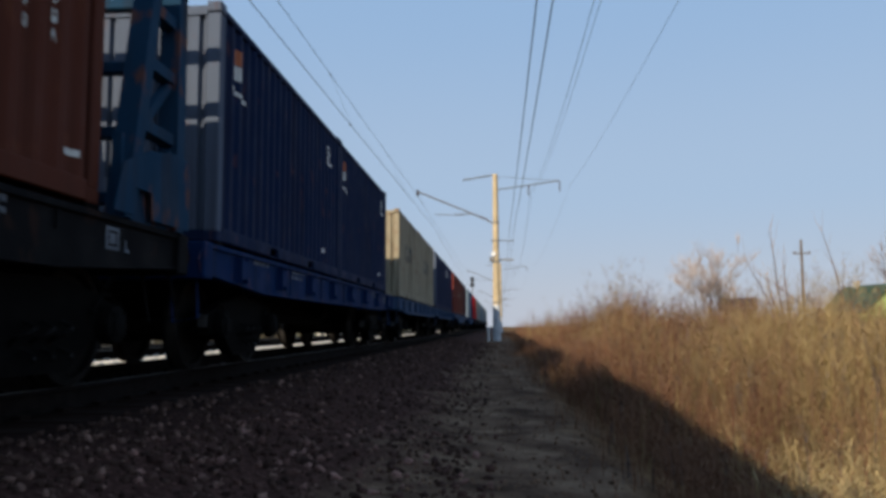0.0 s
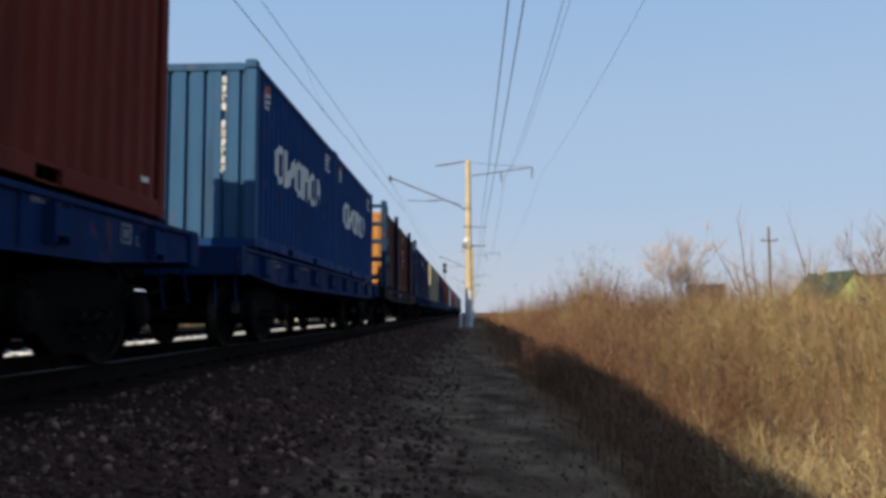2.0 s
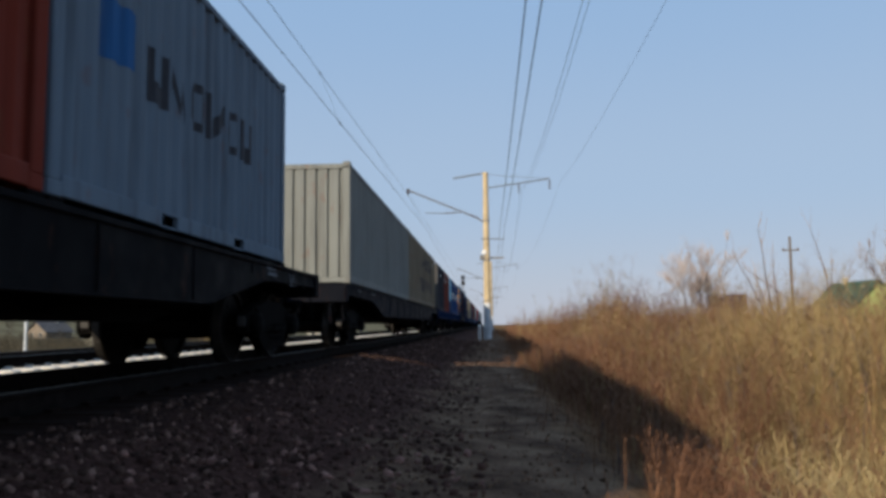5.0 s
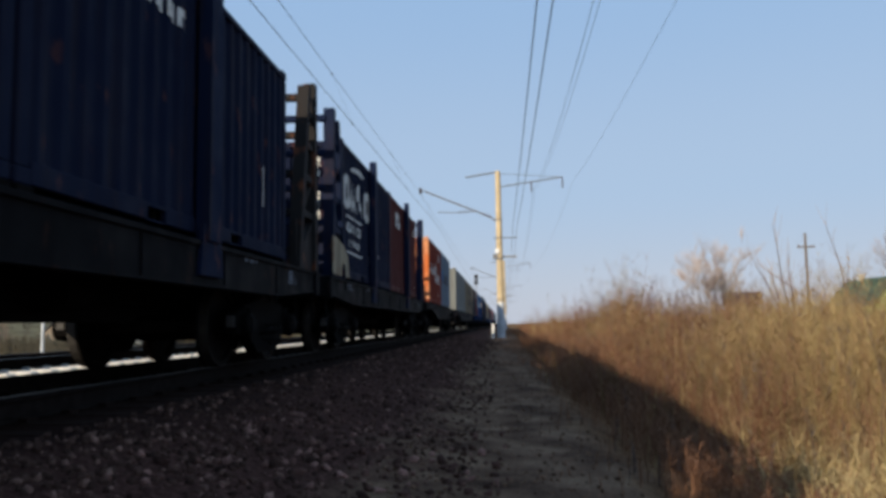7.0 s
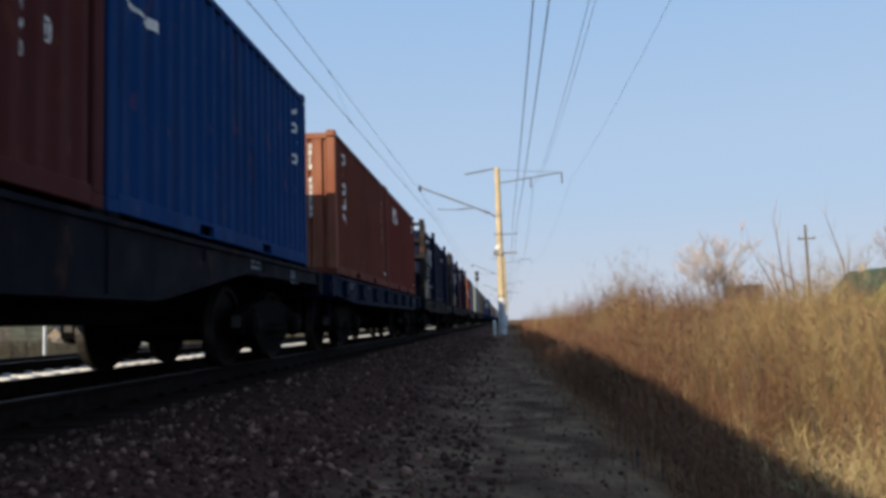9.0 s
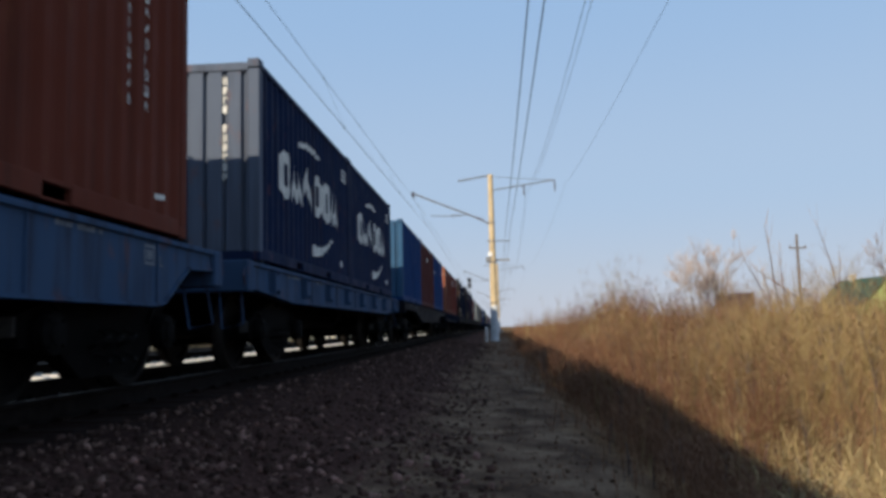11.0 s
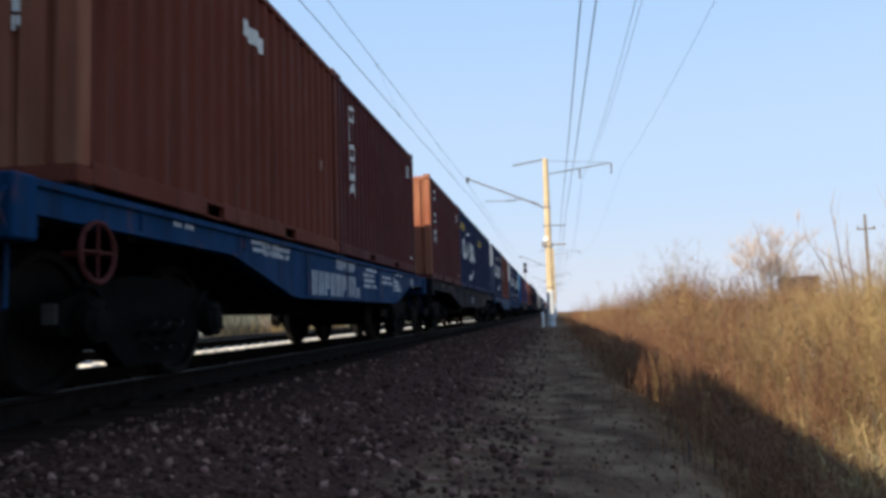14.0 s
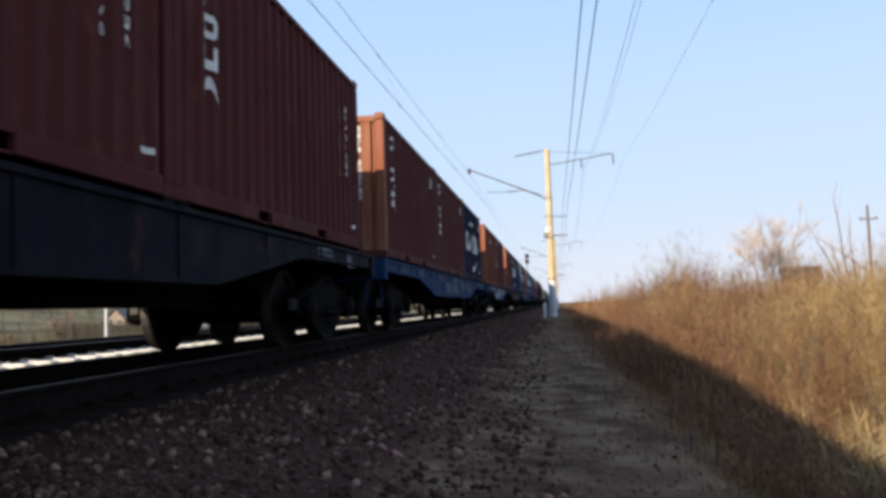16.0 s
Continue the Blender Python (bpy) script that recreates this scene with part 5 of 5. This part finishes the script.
def fan_tree(x, y, limbs, r, seed, label):
    """A sparse tree whose few long limbs part low down: (lean across, lean away, length) each."""
    rng = random.Random(seed)
    tubes, twigs = Geo(), Geo()
    for across, away, length in limbs:
        d = Vector((across, away, 1)).normalized()
        p, pts = Vector((0, 0, 0.6)), [Vector((0, 0, 0.6))]
        for i in range(6):
            bend = Vector((rng.uniform(-1, 1), rng.uniform(-1, 1), 0.05)) * 0.12
            d = (d + bend).normalized()
            p = p + d * (length / 6)
            pts.append(p)
            for _ in range(0 if i < 2 else 2):
                nd = (d + Vector((rng.uniform(-1, 1), rng.uniform(-1, 1), rng.uniform(0, 0.5))) * 0.55).normalized()
                reach = length * rng.uniform(0.10, 0.26)
                twigs.tube([p, p + nd * reach * 0.5, p + nd * reach + Vector((0, 0, 0.15 * reach))], 0.022, 3, 0.006)
        tubes.tube(pts, r, 6, 0.018)
    tubes.tube([(0, 0, -0.2), (0, 0, 0.9)], r * 1.7, 8, r * 1.3)
    t = thing("bare_tree", label, "tree", "leafless trees")
    part("trunk", tubes.mesh("trunk", BARK), t, "dark forked limbs")
    tagged(part("crown", twigs.mesh("crown", TWIG), t, "few thin leafless twigs"), kind="stuff")
    t.location = (x, y, float(ground_z(x, y)))


fan_tree(21.5, 61, [(-0.10, 0.05, 8.4), (-0.52, -0.1, 6.8), (0.10, 0.15, 6.4), (-0.34, 0.2, 5.2), (0.26, -0.1, 4.2)], 0.085, 3, UPSWEPT)
fan_tree(27.0, 66, [(-0.72, 0.0, 8.0), (0.26, 0.05, 9.6), (0.12, -0.15, 6.0), (0.46, 0.2, 5.2)], 0.095, 8, UPSWEPT)
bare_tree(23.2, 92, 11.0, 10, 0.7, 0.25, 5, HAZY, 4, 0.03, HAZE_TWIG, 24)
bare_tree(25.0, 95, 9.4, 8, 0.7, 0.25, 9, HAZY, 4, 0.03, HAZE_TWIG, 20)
bare_tree(35.5, 72, 10, 4, 0.65, 0.3, 11, TANGLED, 4, 0.08)
bare_tree(39.5, 75, 9, 4, 0.65, 0.3, 12, TANGLED, 4, 0.075)
bare_tree(-70, 140, 7, 5, 0.8, 0.2, 13, HAZY, 4, 0.05)
bare_tree(-94, 132, 8, 5, 0.8, 0.2, 14, HAZY, 4, 0.05)
bare_tree(-54, 176, 7, 5, 0.8, 0.2, 15, HAZY, 4, 0.05)
bare_tree(-60, 90, 5, 5, 0.8, 0.2, 16, HAZY, 4, 0.04)
bare_tree(-44, 120, 5, 5, 0.8, 0.2, 17, HAZY, 4, 0.04)

pole = thing("utility_pole", "weathered wooden utility pole with two cross arms", "utility pole")
part("shaft", Geo().tube([(0, 0, 0), (0, 0, 9.2)], 0.15, 8, 0.1).mesh("shaft", WOOD_POLE), pole)
for z, w in ((8.0, 0.72),):
    part("cross_arm", Geo().box(-w, w, -0.16, -0.04, z - 0.06, z + 0.06).mesh("cross_arm", WOOD_POLE), pole)
    for s in (-1, 1):
        part("insulator", kept("pin", lambda: Geo().lathe([(0, 0.05), (0.1, 0.06), (0.16, 0.03)], "z", 8).mesh("insulator", PORCELAIN)), pole, "", (s * (w - 0.1), -0.1, z + 0.06))
pole.location = (25.9, 70, -1.45)


def house(x, y, turn, w, d, eave, ridge, wall_m, roof_m, base, label):
    h = thing("house", label, "house", "village houses")
    part("wall", Geo().prism([(-d / 2, 0), (d / 2, 0), (d / 2, eave), (-d / 2, eave)], -w / 2, w / 2).mesh("wall", wall_m), h)
    for e in (-1, 1):
        part("gable", Geo().add([(-w / 2, e * d / 2, eave), (w / 2, e * d / 2, eave), (0, e * d / 2, ridge - 0.05), (-w / 2, e * (d / 2 - 0.1), eave), (w / 2, e * (d / 2 - 0.1), eave), (0, e * (d / 2 - 0.1), ridge - 0.05)],
                                [(0, 1, 2), (3, 5, 4), (0, 3, 4, 1), (1, 4, 5, 2), (2, 5, 3, 0)]).mesh("gable", wall_m), h)
    roof = Geo()
    o, t = 0.45, 0.12
    slope = (ridge - eave) / (w / 2)
    for s in (-1, 1):
        v = [(s * (w / 2 + o), yy, eave - o * slope + dz) for yy in (-d / 2 - o, d / 2 + o) for dz in (0, t)] + [(0, yy, ridge + dz) for yy in (-d / 2 - o, d / 2 + o) for dz in (0, t)]
        roof.add(v, [(0, 1, 3, 2), (4, 6, 7, 5), (0, 4, 5, 1), (2, 3, 7, 6), (0, 2, 6, 4), (1, 5, 7, 3)])
    r = part("roof", roof.mesh("roof", roof_m), h, "sheet roof with overhanging eaves")
    part("chimney", Geo().box(-0.3, 0.3, d * 0.2, d * 0.2 + 0.6, ridge - 0.8, ridge + 0.7).mesh("chimney", WALL_PALE), r)
    for i in range(2):
        wy = (-0.25 + 0.5 * i) * d
        win = part("window", Geo().box(-0.03, 0.03, -0.55, 0.55, -0.6, 0.6).mesh("window", WALL_PALE), h, "pale window frame", (-w / 2 - 0.02, wy, eave * 0.55))
        part("pane", Geo().box(-0.04, 0.0, -0.45, 0.45, -0.5, 0.5).mesh("pane", GLASS_DARK), win)
    for i in range(2):
        win = part("window", Geo().box(-0.5, 0.5, -0.03, 0.03, -0.6, 0.6).mesh("window", WALL_PALE), h, "pale window frame", ((-0.22 + 0.44 * i) * w, -d / 2 - 0.02, eave * 0.55))
        part("pane", Geo().box(-0.4, 0.4, -0.04, 0.0, -0.5, 0.5).mesh("pane", GLASS_DARK), win)
    h.matrix_basis = pose(x, y, base, 0, 0, turn)


house(43.4, 97.5, 9, 5.8, 8.5, 3.7, 6.5, WALL_LIME, ROOF_GREEN, -1.5, "lime-painted village house under a green sheet roof")
house(50.6, 99, 70, 7, 8, 3.7, 6.3, WALL_PALE, ROOF_RED, -1.5, "whitewashed village house under a brown sheet roof")
house(34.3, 118, 74, 5.2, 4.4, 4.3, 5.8, WALL_WOOD, ROOF_RED, -1.5, "weathered wooden house under a brown sheet roof")
house(-60, 134, 20, 6, 7, 1.9, 3.8, WALL_WOOD, ROOF_GREY, -3.1, "weathered wooden cottage under a grey slate roof")
house(-52, 107, -35, 4.5, 5.5, 1.7, 2.5, WALL_PALE, WALL_PALE, -3.0, "low whitewashed shed under a pale sheet roof")
house(-100, 176, -20, 6, 7, 1.9, 4.0, WALL_WOOD, ROOF_GREY, -2.0, "weathered wooden cottage under a grey slate roof")
house(-104, 128, 10, 7, 8, 2.0, 4.2, WALL_WOOD, ROOF_GREY, -1.8, "weathered wooden cottage under a grey slate roof")
house(-60, 186, 15, 6, 7, 2.3, 4.6, WALL_PALE, ROOF_GREY, -3.1, "whitewashed cottage under a grey slate roof")
house(-44, 210, -15, 6, 8, 2.3, 4.8, WALL_PALE, ROOF_GREY, -2.9, "whitewashed cottage under a grey slate roof")


# ---- dry weeds and grass ----
def weed_mass(name, label, rng, x, y, h, branches, width, material, lean=0.12, low=0.25, reach=0.26, curl=0.0):
    """Thin-stemmed dead plants: a two-piece stem and many fine side shoots each, as one loose mass."""
    n = len(x)
    base = np.stack([x, y, ground_z(x, y) - 0.02], 1)
    off = rng.normal(0, lean, (n, 2)) * h[:, None]
    tip = base + np.concatenate([off, h[:, None]], 1)
    mid = base + np.concatenate([off * 0.35, h[:, None] * 0.55], 1)
    az = rng.uniform(0, 2 * np.pi, n)
    side = np.stack([np.cos(az), np.sin(az), np.zeros(n)], 1) * width
    V = [base - side, base + side, mid - side * 0.8, mid + side * 0.8, tip]
    stems = np.stack(V, 1).reshape(-1, 3)
    k = np.arange(n)[:, None] * 5
    F = [np.concatenate([k + a for a in tri], 1) for tri in ((0, 1, 3), (0, 3, 2), (2, 3, 4))]
    faces = np.concatenate(F, 0)
    m = n * branches
    i = np.repeat(np.arange(n), branches)
    s = 1 - (1 - low) * rng.random(m) ** 1.35
    start = np.where(s[:, None] < 0.55, base[i] + (mid[i] - base[i]) * (s / 0.55)[:, None], mid[i] + (tip[i] - mid[i]) * ((s - 0.55) / 0.45)[:, None])
    a = rng.uniform(0, 2 * np.pi, m)
    upw = rng.uniform(0.05, 1.45, m) - curl
    way = np.stack([np.cos(a), np.sin(a), upw], 1)
    way /= np.linalg.norm(way, axis=1)[:, None]
    ln = h[i] * rng.uniform(0.25, 1.0, m) * reach * (1.25 - 0.7 * s)
    end = start + way * ln[:, None]
    perp = np.stack([-np.sin(a + rng.normal(0, 0.6, m)), np.cos(a), np.zeros(m)], 1) * (width * 0.75)
    tri = np.stack([start - perp, start + perp, end], 1).reshape(-1, 3)
    f2 = np.arange(m * 3).reshape(-1, 3) + len(stems)
    me = raw_mesh(name, np.concatenate([stems, tri]), np.concatenate([faces, f2]), material)
    tagged(new(name, me), label, "dry weeds", kind="stuff")


def weed_height(x, y):
    tall = np.interp(x, [0.6, 1.3, 2.0, 2.8, 4, 9, 30], [0.25, 0.62, 1.05, 1.5, 1.92, 2.28, 2.3])
    thicket = 0.75 * np.exp(-((x - 4.6) / 2.2) ** 2 - ((y - 29) / 9) ** 2) + 1.5 * np.exp(-((x - 5.0) / 3.2) ** 2 - ((y - 74) / 13) ** 2) + 0.7 * np.exp(-((x - 9.5) / 3.5) ** 2 - ((y - 44) / 10) ** 2)
    near = np.clip((y - 3.2) / 5.0, 0.27, 1.0)
    wave = 1 + 0.12 * np.sin(0.9 * x + 0.35 * y) + 0.1 * np.sin(0.23 * y - 1.3 * x)
    return (tall * np.where(x < 5.2, near, 1.0) + thicket) * wave


def scatter(rng, n, x0, x1, y0, y1, power=1.0):
    """Places with a ragged left border and thinner patches."""
    y = y0 + (y1 - y0) * rng.random(n)
    edge = 0.28 * np.sin(0.8 * y) + 0.2 * np.sin(1.9 * y + 1) + 0.12 * np.sin(4.1 * y)
    x = x0 + edge + (x1 - x0) * rng.random(n) ** power
    keep = rng.random(n) < 0.62 + 0.38 * np.sin(1.3 * x + 0.7 * y) * np.sin(0.6 * x - 0.9 * y + 1)
    x = np.where(keep, x, x + rng.normal(0.5, 0.4, n))
    return x, y


def clumped(rng, n, x0, x1, y0, y1, power, size):
    """Two thirds of the stems in bushy clumps that fall off towards their rim, the rest between them: places, height factors, clump of each."""
    m = n // 60
    cx, cy = scatter(rng, m, x0, x1, y0, y1, power)
    k = rng.integers(0, m, n)
    off = rng.normal(0, 1, (n, 2)) * size * rng.uniform(0.6, 1.4, m)[k][:, None]
    x, y = cx[k] + off[:, 0], cy[k] + off[:, 1]
    f = rng.uniform(0.82, 1.32, m)[k] * np.exp(-0.13 * (off ** 2).sum(1) / size ** 2)
    loose = rng.random(n) < 0.33
    lx, ly = scatter(rng, n, x0, x1, y0, y1, power)
    return np.where(loose, lx, x), np.where(loose, ly, np.maximum(y, y0 - 0.3)), np.where(loose, 0.85, f), k


rng = np.random.default_rng(4)
for name, label, count, box, power, nb, width, red, size in (
        ("near_weeds", "tall dry weeds beside the path", 11000, (0.95, 9, 2.5, 18), 1.2, 68, 0.0030, 0.26, 0.42),
        ("middle_weeds", "tall dry weeds on the field edge", 13000, (0.8, 16, 18, 48), 1.3, 42, 0.0050, 0.56, 0.75),
        ("far_weeds", "distant dry weeds along the railway", 11000, (0.7, 34, 48, 130), 1.2, 18, 0.011, 0.62, 1.6)):
    x, y, f, clump = clumped(rng, count, *box, power, size)
    h = weed_height(x, y) * f * rng.uniform(0.72, 1.14, count)
    share = np.where(x < 2.3, 0.9, np.where(x < 4.2, 0.5 * (red + 0.75), red))
    is_red = rng.random(count // 60 + 1)[clump] * 0.75 + rng.random(count) * 0.25 < share
    for flag, mat, word in ((True, WEED_RED, "reddish brown "), (False, WEED_TAN, "straw-coloured ")):
        k = is_red == flag
        weed_mass(name, word + label, rng, x[k], y[k], h[k], nb, width, mat, reach=0.22)
x, y = scatter(rng, 2400, 1.55, 4.0, 2.6, 8.5, 1.2)
weed_mass("verge_weeds", "low reddish brown dead weeds on the bank below the path", rng, x, y, rng.uniform(0.2, 0.48, 2400), 50, 0.003, WEED_RED, 0.2, 0.05, 0.34)
x, y = scatter(rng, 260, 1.6, 8, 6, 24, 0.9)
weed_mass("tall_stalks", "scattered pale reed stalks standing above the weeds", rng, x, y, weed_height(x, y) * rng.uniform(0.8, 1.05, 260), 10, 0.004, GRASS_PALE, 0.1, 0.5, 0.16)
x, y = scatter(rng, 700, 1.0, 7, 4, 30, 1.0)
weed_mass("dark_stalks", "scattered dark dead mugwort stalks", rng, x, y, weed_height(x, y) * rng.uniform(0.7, 1.05, 700), 34, 0.006, BARK, 0.1, 0.35, 0.2)
x, y = scatter(rng, 9500, 2.3, 5.6, 2.8, 12, 0.85)
weed_mass("grass_tufts", "pale dry grass bent over on the verge", rng, x, y, rng.uniform(0.15, 0.75, 9500), 9, 0.0042, GRASS_PALE, 0.45, 0.0, 0.9, 0.3)
x, y = scatter(rng, 2600, -0.2, 1.1, 2.5, 30, 1.0)
weed_mass("path_grass", "short dead grass on the trodden path edge", rng, x, y, rng.uniform(0.02, 0.07, 2600), 6, 0.0025, WEED_RED, 1.6, 0.0, 1.2, 0.5)
x, y = scatter(rng, 16000, -75, -13.5, 15, 130, 1.0)
clump = np.clip(np.sin(0.11 * x + 0.07 * y) * np.sin(0.05 * x - 0.13 * y + 1) * 1.3 + 0.5, 0.05, 1.2)
weed_mass("left_field_weeds", "dry grey-brown weeds on the field across the tracks", rng, x, y, rng.uniform(0.15, 1.5, 16000) * clump, 12, 0.013, FIELD_WEED)
x, y = rng.uniform(-420, -70, 2600), rng.uniform(60, 420, 2600)
grove = np.sin(0.03 * x + 0.021 * y) + np.sin(0.017 * x - 0.043 * y) + rng.normal(0, 0.5, 2600) > 0.3
x, y = x[grove], y[grove]
weed_mass("hillside_shrubs", "hazy leafless shrubs and hedges on the far slope", rng, x, y, rng.uniform(1.5, 5.0, len(x)), 60, 0.06, SLOPE_TWIG, 0.1, 0.1, 0.45)
for i in range(16):
    k = i / 15
    n = int(90 + 120 * rng.random())
    spread = rng.uniform(1.2, 3.0)
    x, y = rng.normal(-66 + 26 * k + rng.uniform(-4, 4), spread, n), rng.normal(66 + 82 * k + rng.uniform(-6, 6), spread, n)
    weed_mass("hedge", "blurred tan bushes along the field across the tracks", rng, x, y, rng.uniform(0.5, 1.0, n) * rng.uniform(1.2, 3.4), 60, 0.03, (FIELD_WEED, DARK_SHRUB, WEED_TAN)[i % 3] if i % 4 else FIELD_WEED, 0.2, 0.05, 0.42)
for cx, cy, spread, tall in ((-33, 43, 1.6, 1.6), (-46, 49, 2.2, 2.0), (-62, 60, 3.0, 2.6), (-40, 30, 1.8, 1.5)):
    x, y = rng.normal(cx, spread, 320), rng.normal(cy, spread, 320)
    weed_mass("dark_shrubs", "dark leafless shrubs on the field across the tracks", rng, x, y, rng.uniform(0.5, 1.0, 320) * tall, 40, 0.02, DARK_SHRUB, 0.2, 0.05, 0.4)
x, y = rng.normal(-52, 3, 500), rng.normal(92, 3, 500)
weed_mass("dark_shrubs", "dark leafless shrubs on the field across the tracks", rng, x, y, rng.uniform(0.8, 2.8, 500), 40, 0.02, DARK_SHRUB, 0.15, 0.05, 0.4)
x, y = rng.normal(-40, 4, 900), rng.normal(71, 4, 900)
weed_mass("field_bush", "grey-brown leafless thicket on the field across the tracks", rng, x, y, rng.uniform(0.8, 2.6, 900), 30, 0.014, FIELD_WEED)


# ---- ballast stones ----
def stone_shapes(rng, count=6):
    """Angular crushed stones: a jittered octahedron with cut corners."""
    out = []
    t = (1 + 5 ** 0.5) / 2
    v0 = np.array([(-1, t, 0), (1, t, 0), (-1, -t, 0), (1, -t, 0), (0, -1, t), (0, 1, t), (0, -1, -t), (0, 1, -t), (t, 0, -1), (t, 0, 1), (-t, 0, -1), (-t, 0, 1)], float) / 1.9
    f0 = np.array([(0, 11, 5), (0, 5, 1), (0, 1, 7), (0, 7, 10), (0, 10, 11), (1, 5, 9), (5, 11, 4), (11, 10, 2), (10, 7, 6), (7, 1, 8), (3, 9, 4), (3, 4, 2), (3, 2, 6), (3, 6, 8), (3, 8, 9), (4, 9, 5), (2, 4, 11), (6, 2, 10), (8, 6, 7), (9, 8, 1)])
    for _ in range(count):
        v = v0 * rng.uniform(0.8, 1.3, (12, 1)) * rng.uniform(0.6, 1.15, (1, 3))
        for _ in range(7):
            n = rng.normal(0, 1, 3)
            n /= np.linalg.norm(n)
            v = v - np.maximum(v @ n - rng.uniform(0.35, 0.6), 0)[:, None] * n
        out.append(v)
    return out, f0


def build_stones():
    rng = np.random.default_rng(9)
    shapes, faces = stone_shapes(rng)
    meshes = []
    for v in shapes:
        meshes.append(raw_mesh("stone", v * 0.036, faces, STONE))
    ground = bpy.data.objects["ground"]
    for i in range(300):
        x, y = rng.uniform(-2.3, 0.0), rng.uniform(3.9, 7.5)
        s = rng.uniform(0.55, 1.6)
        ob = part("stone", meshes[i % len(meshes)], ground, "", (x, y, float(ground_z(x, y)) + 0.004 * s))
        ob.rotation_euler = tuple(rng.uniform(0, 6.28, 3))
        ob.scale = (s, s, s)
    y = 3.0 + 42 * rng.random(16000) ** 1.7
    x = -2.75 + 2.6 * rng.random(16000) ** 1.1
    keep = rng.random(16000) < np.interp(x, [-2.7, -1.6, -0.5, -0.2], [1.0, 1.0, 0.45, 0.2])
    x, y = x[keep], y[keep]
    size = (0.006 + 0.038 * rng.random(len(x)) ** 2.2) * np.interp(y, [3, 45], [1.0, 1.6])
    heap(rng, shapes, faces, x, y, size, "ballast_stones", "loose crushed reddish grey ballast stones on the shoulder", "ballast", STONE_STUFF)
    x, y = rng.uniform(-0.9, 1.3, 7000), 3.0 + 34 * rng.random(7000) ** 1.6
    heap(rng, shapes, faces, x, y, 0.005 + 0.022 * rng.random(7000) ** 3, "dirt_clods", "crumbled dirt clods and pebbles on the path", "dirt", CLOD)


def heap(rng, shapes, faces, x, y, size, name, label, category, material):
    """Scattered small stones as one loose mass."""
    n = len(x)
    pick = rng.integers(0, len(shapes), n)
    ang = rng.uniform(0, 2 * np.pi, (n, 2))
    base = np.stack(shapes)[pick] * size[:, None, None]
    c, s = np.cos(ang[:, :1]), np.sin(ang[:, :1])
    bx, by, bz = base[..., 0], base[..., 1], base[..., 2]
    rx, ry = c * bx - s * by, s * bx + c * by
    c2, s2 = np.cos(ang[:, 1:]), np.sin(ang[:, 1:])
    ry, rz = c2 * ry - s2 * bz, s2 * ry + c2 * bz
    P = np.stack([rx + x[:, None], ry + y[:, None], rz + (ground_z(x, y) + size * 0.1)[:, None]], -1).reshape(-1, 3)
    F = (faces[None] + (np.arange(n) * 12)[:, None, None]).reshape(-1, 3)
    tagged(new(name, raw_mesh(name, P, F, material)), label, category, kind="stuff")


build_stones()


# ---- movement ----
def travelled(t):
    """Metres the slowing train has run at t seconds."""
    return 17.146 * t - 0.0738 * t * t


SWAY = {0: 0.11, 0.5: -0.45, 1: -0.05, 1.5: -0.05, 2: 0.05, 2.5: 0.22, 3: -0.45, 5.5: -0.14, 6: -0.25, 6.5: -0.25, 7: 0.24, 7.5: 0.5, 8: 0.34, 8.5: -0.33, 9: -0.45,
        12: -0.2, 12.5: 0.25, 14: -0.1, 14.5: -0.2, 15: 0.15, 15.5: 0.15, 16: -0.13}


def motions():
    times = [0.5 * i for i in range(33)]
    for ob, u, z in MOVERS:
        walk(ob, [(t, pose(TRACK_X, u + travelled(t) + SWAY.get(t, 0.0), z)) for t in times])
    for e, wheels in enumerate(SETS):
        turn = [(f / FPS, pose(0, (-0.925, 0.925)[e], 0.475) @ Matrix.Rotation(-travelled(f / FPS) / 0.475, 4, "X")) for f in range(0, 481)]
        walk(wheels[0], turn)
        keys = wheels[0].animation_data
        for w in wheels[1:]:
            w.rotation_mode = "QUATERNION"
            own = w.animation_data_create()
            own.action = keys.action
            own.action_slot = keys.action_slot


motions()
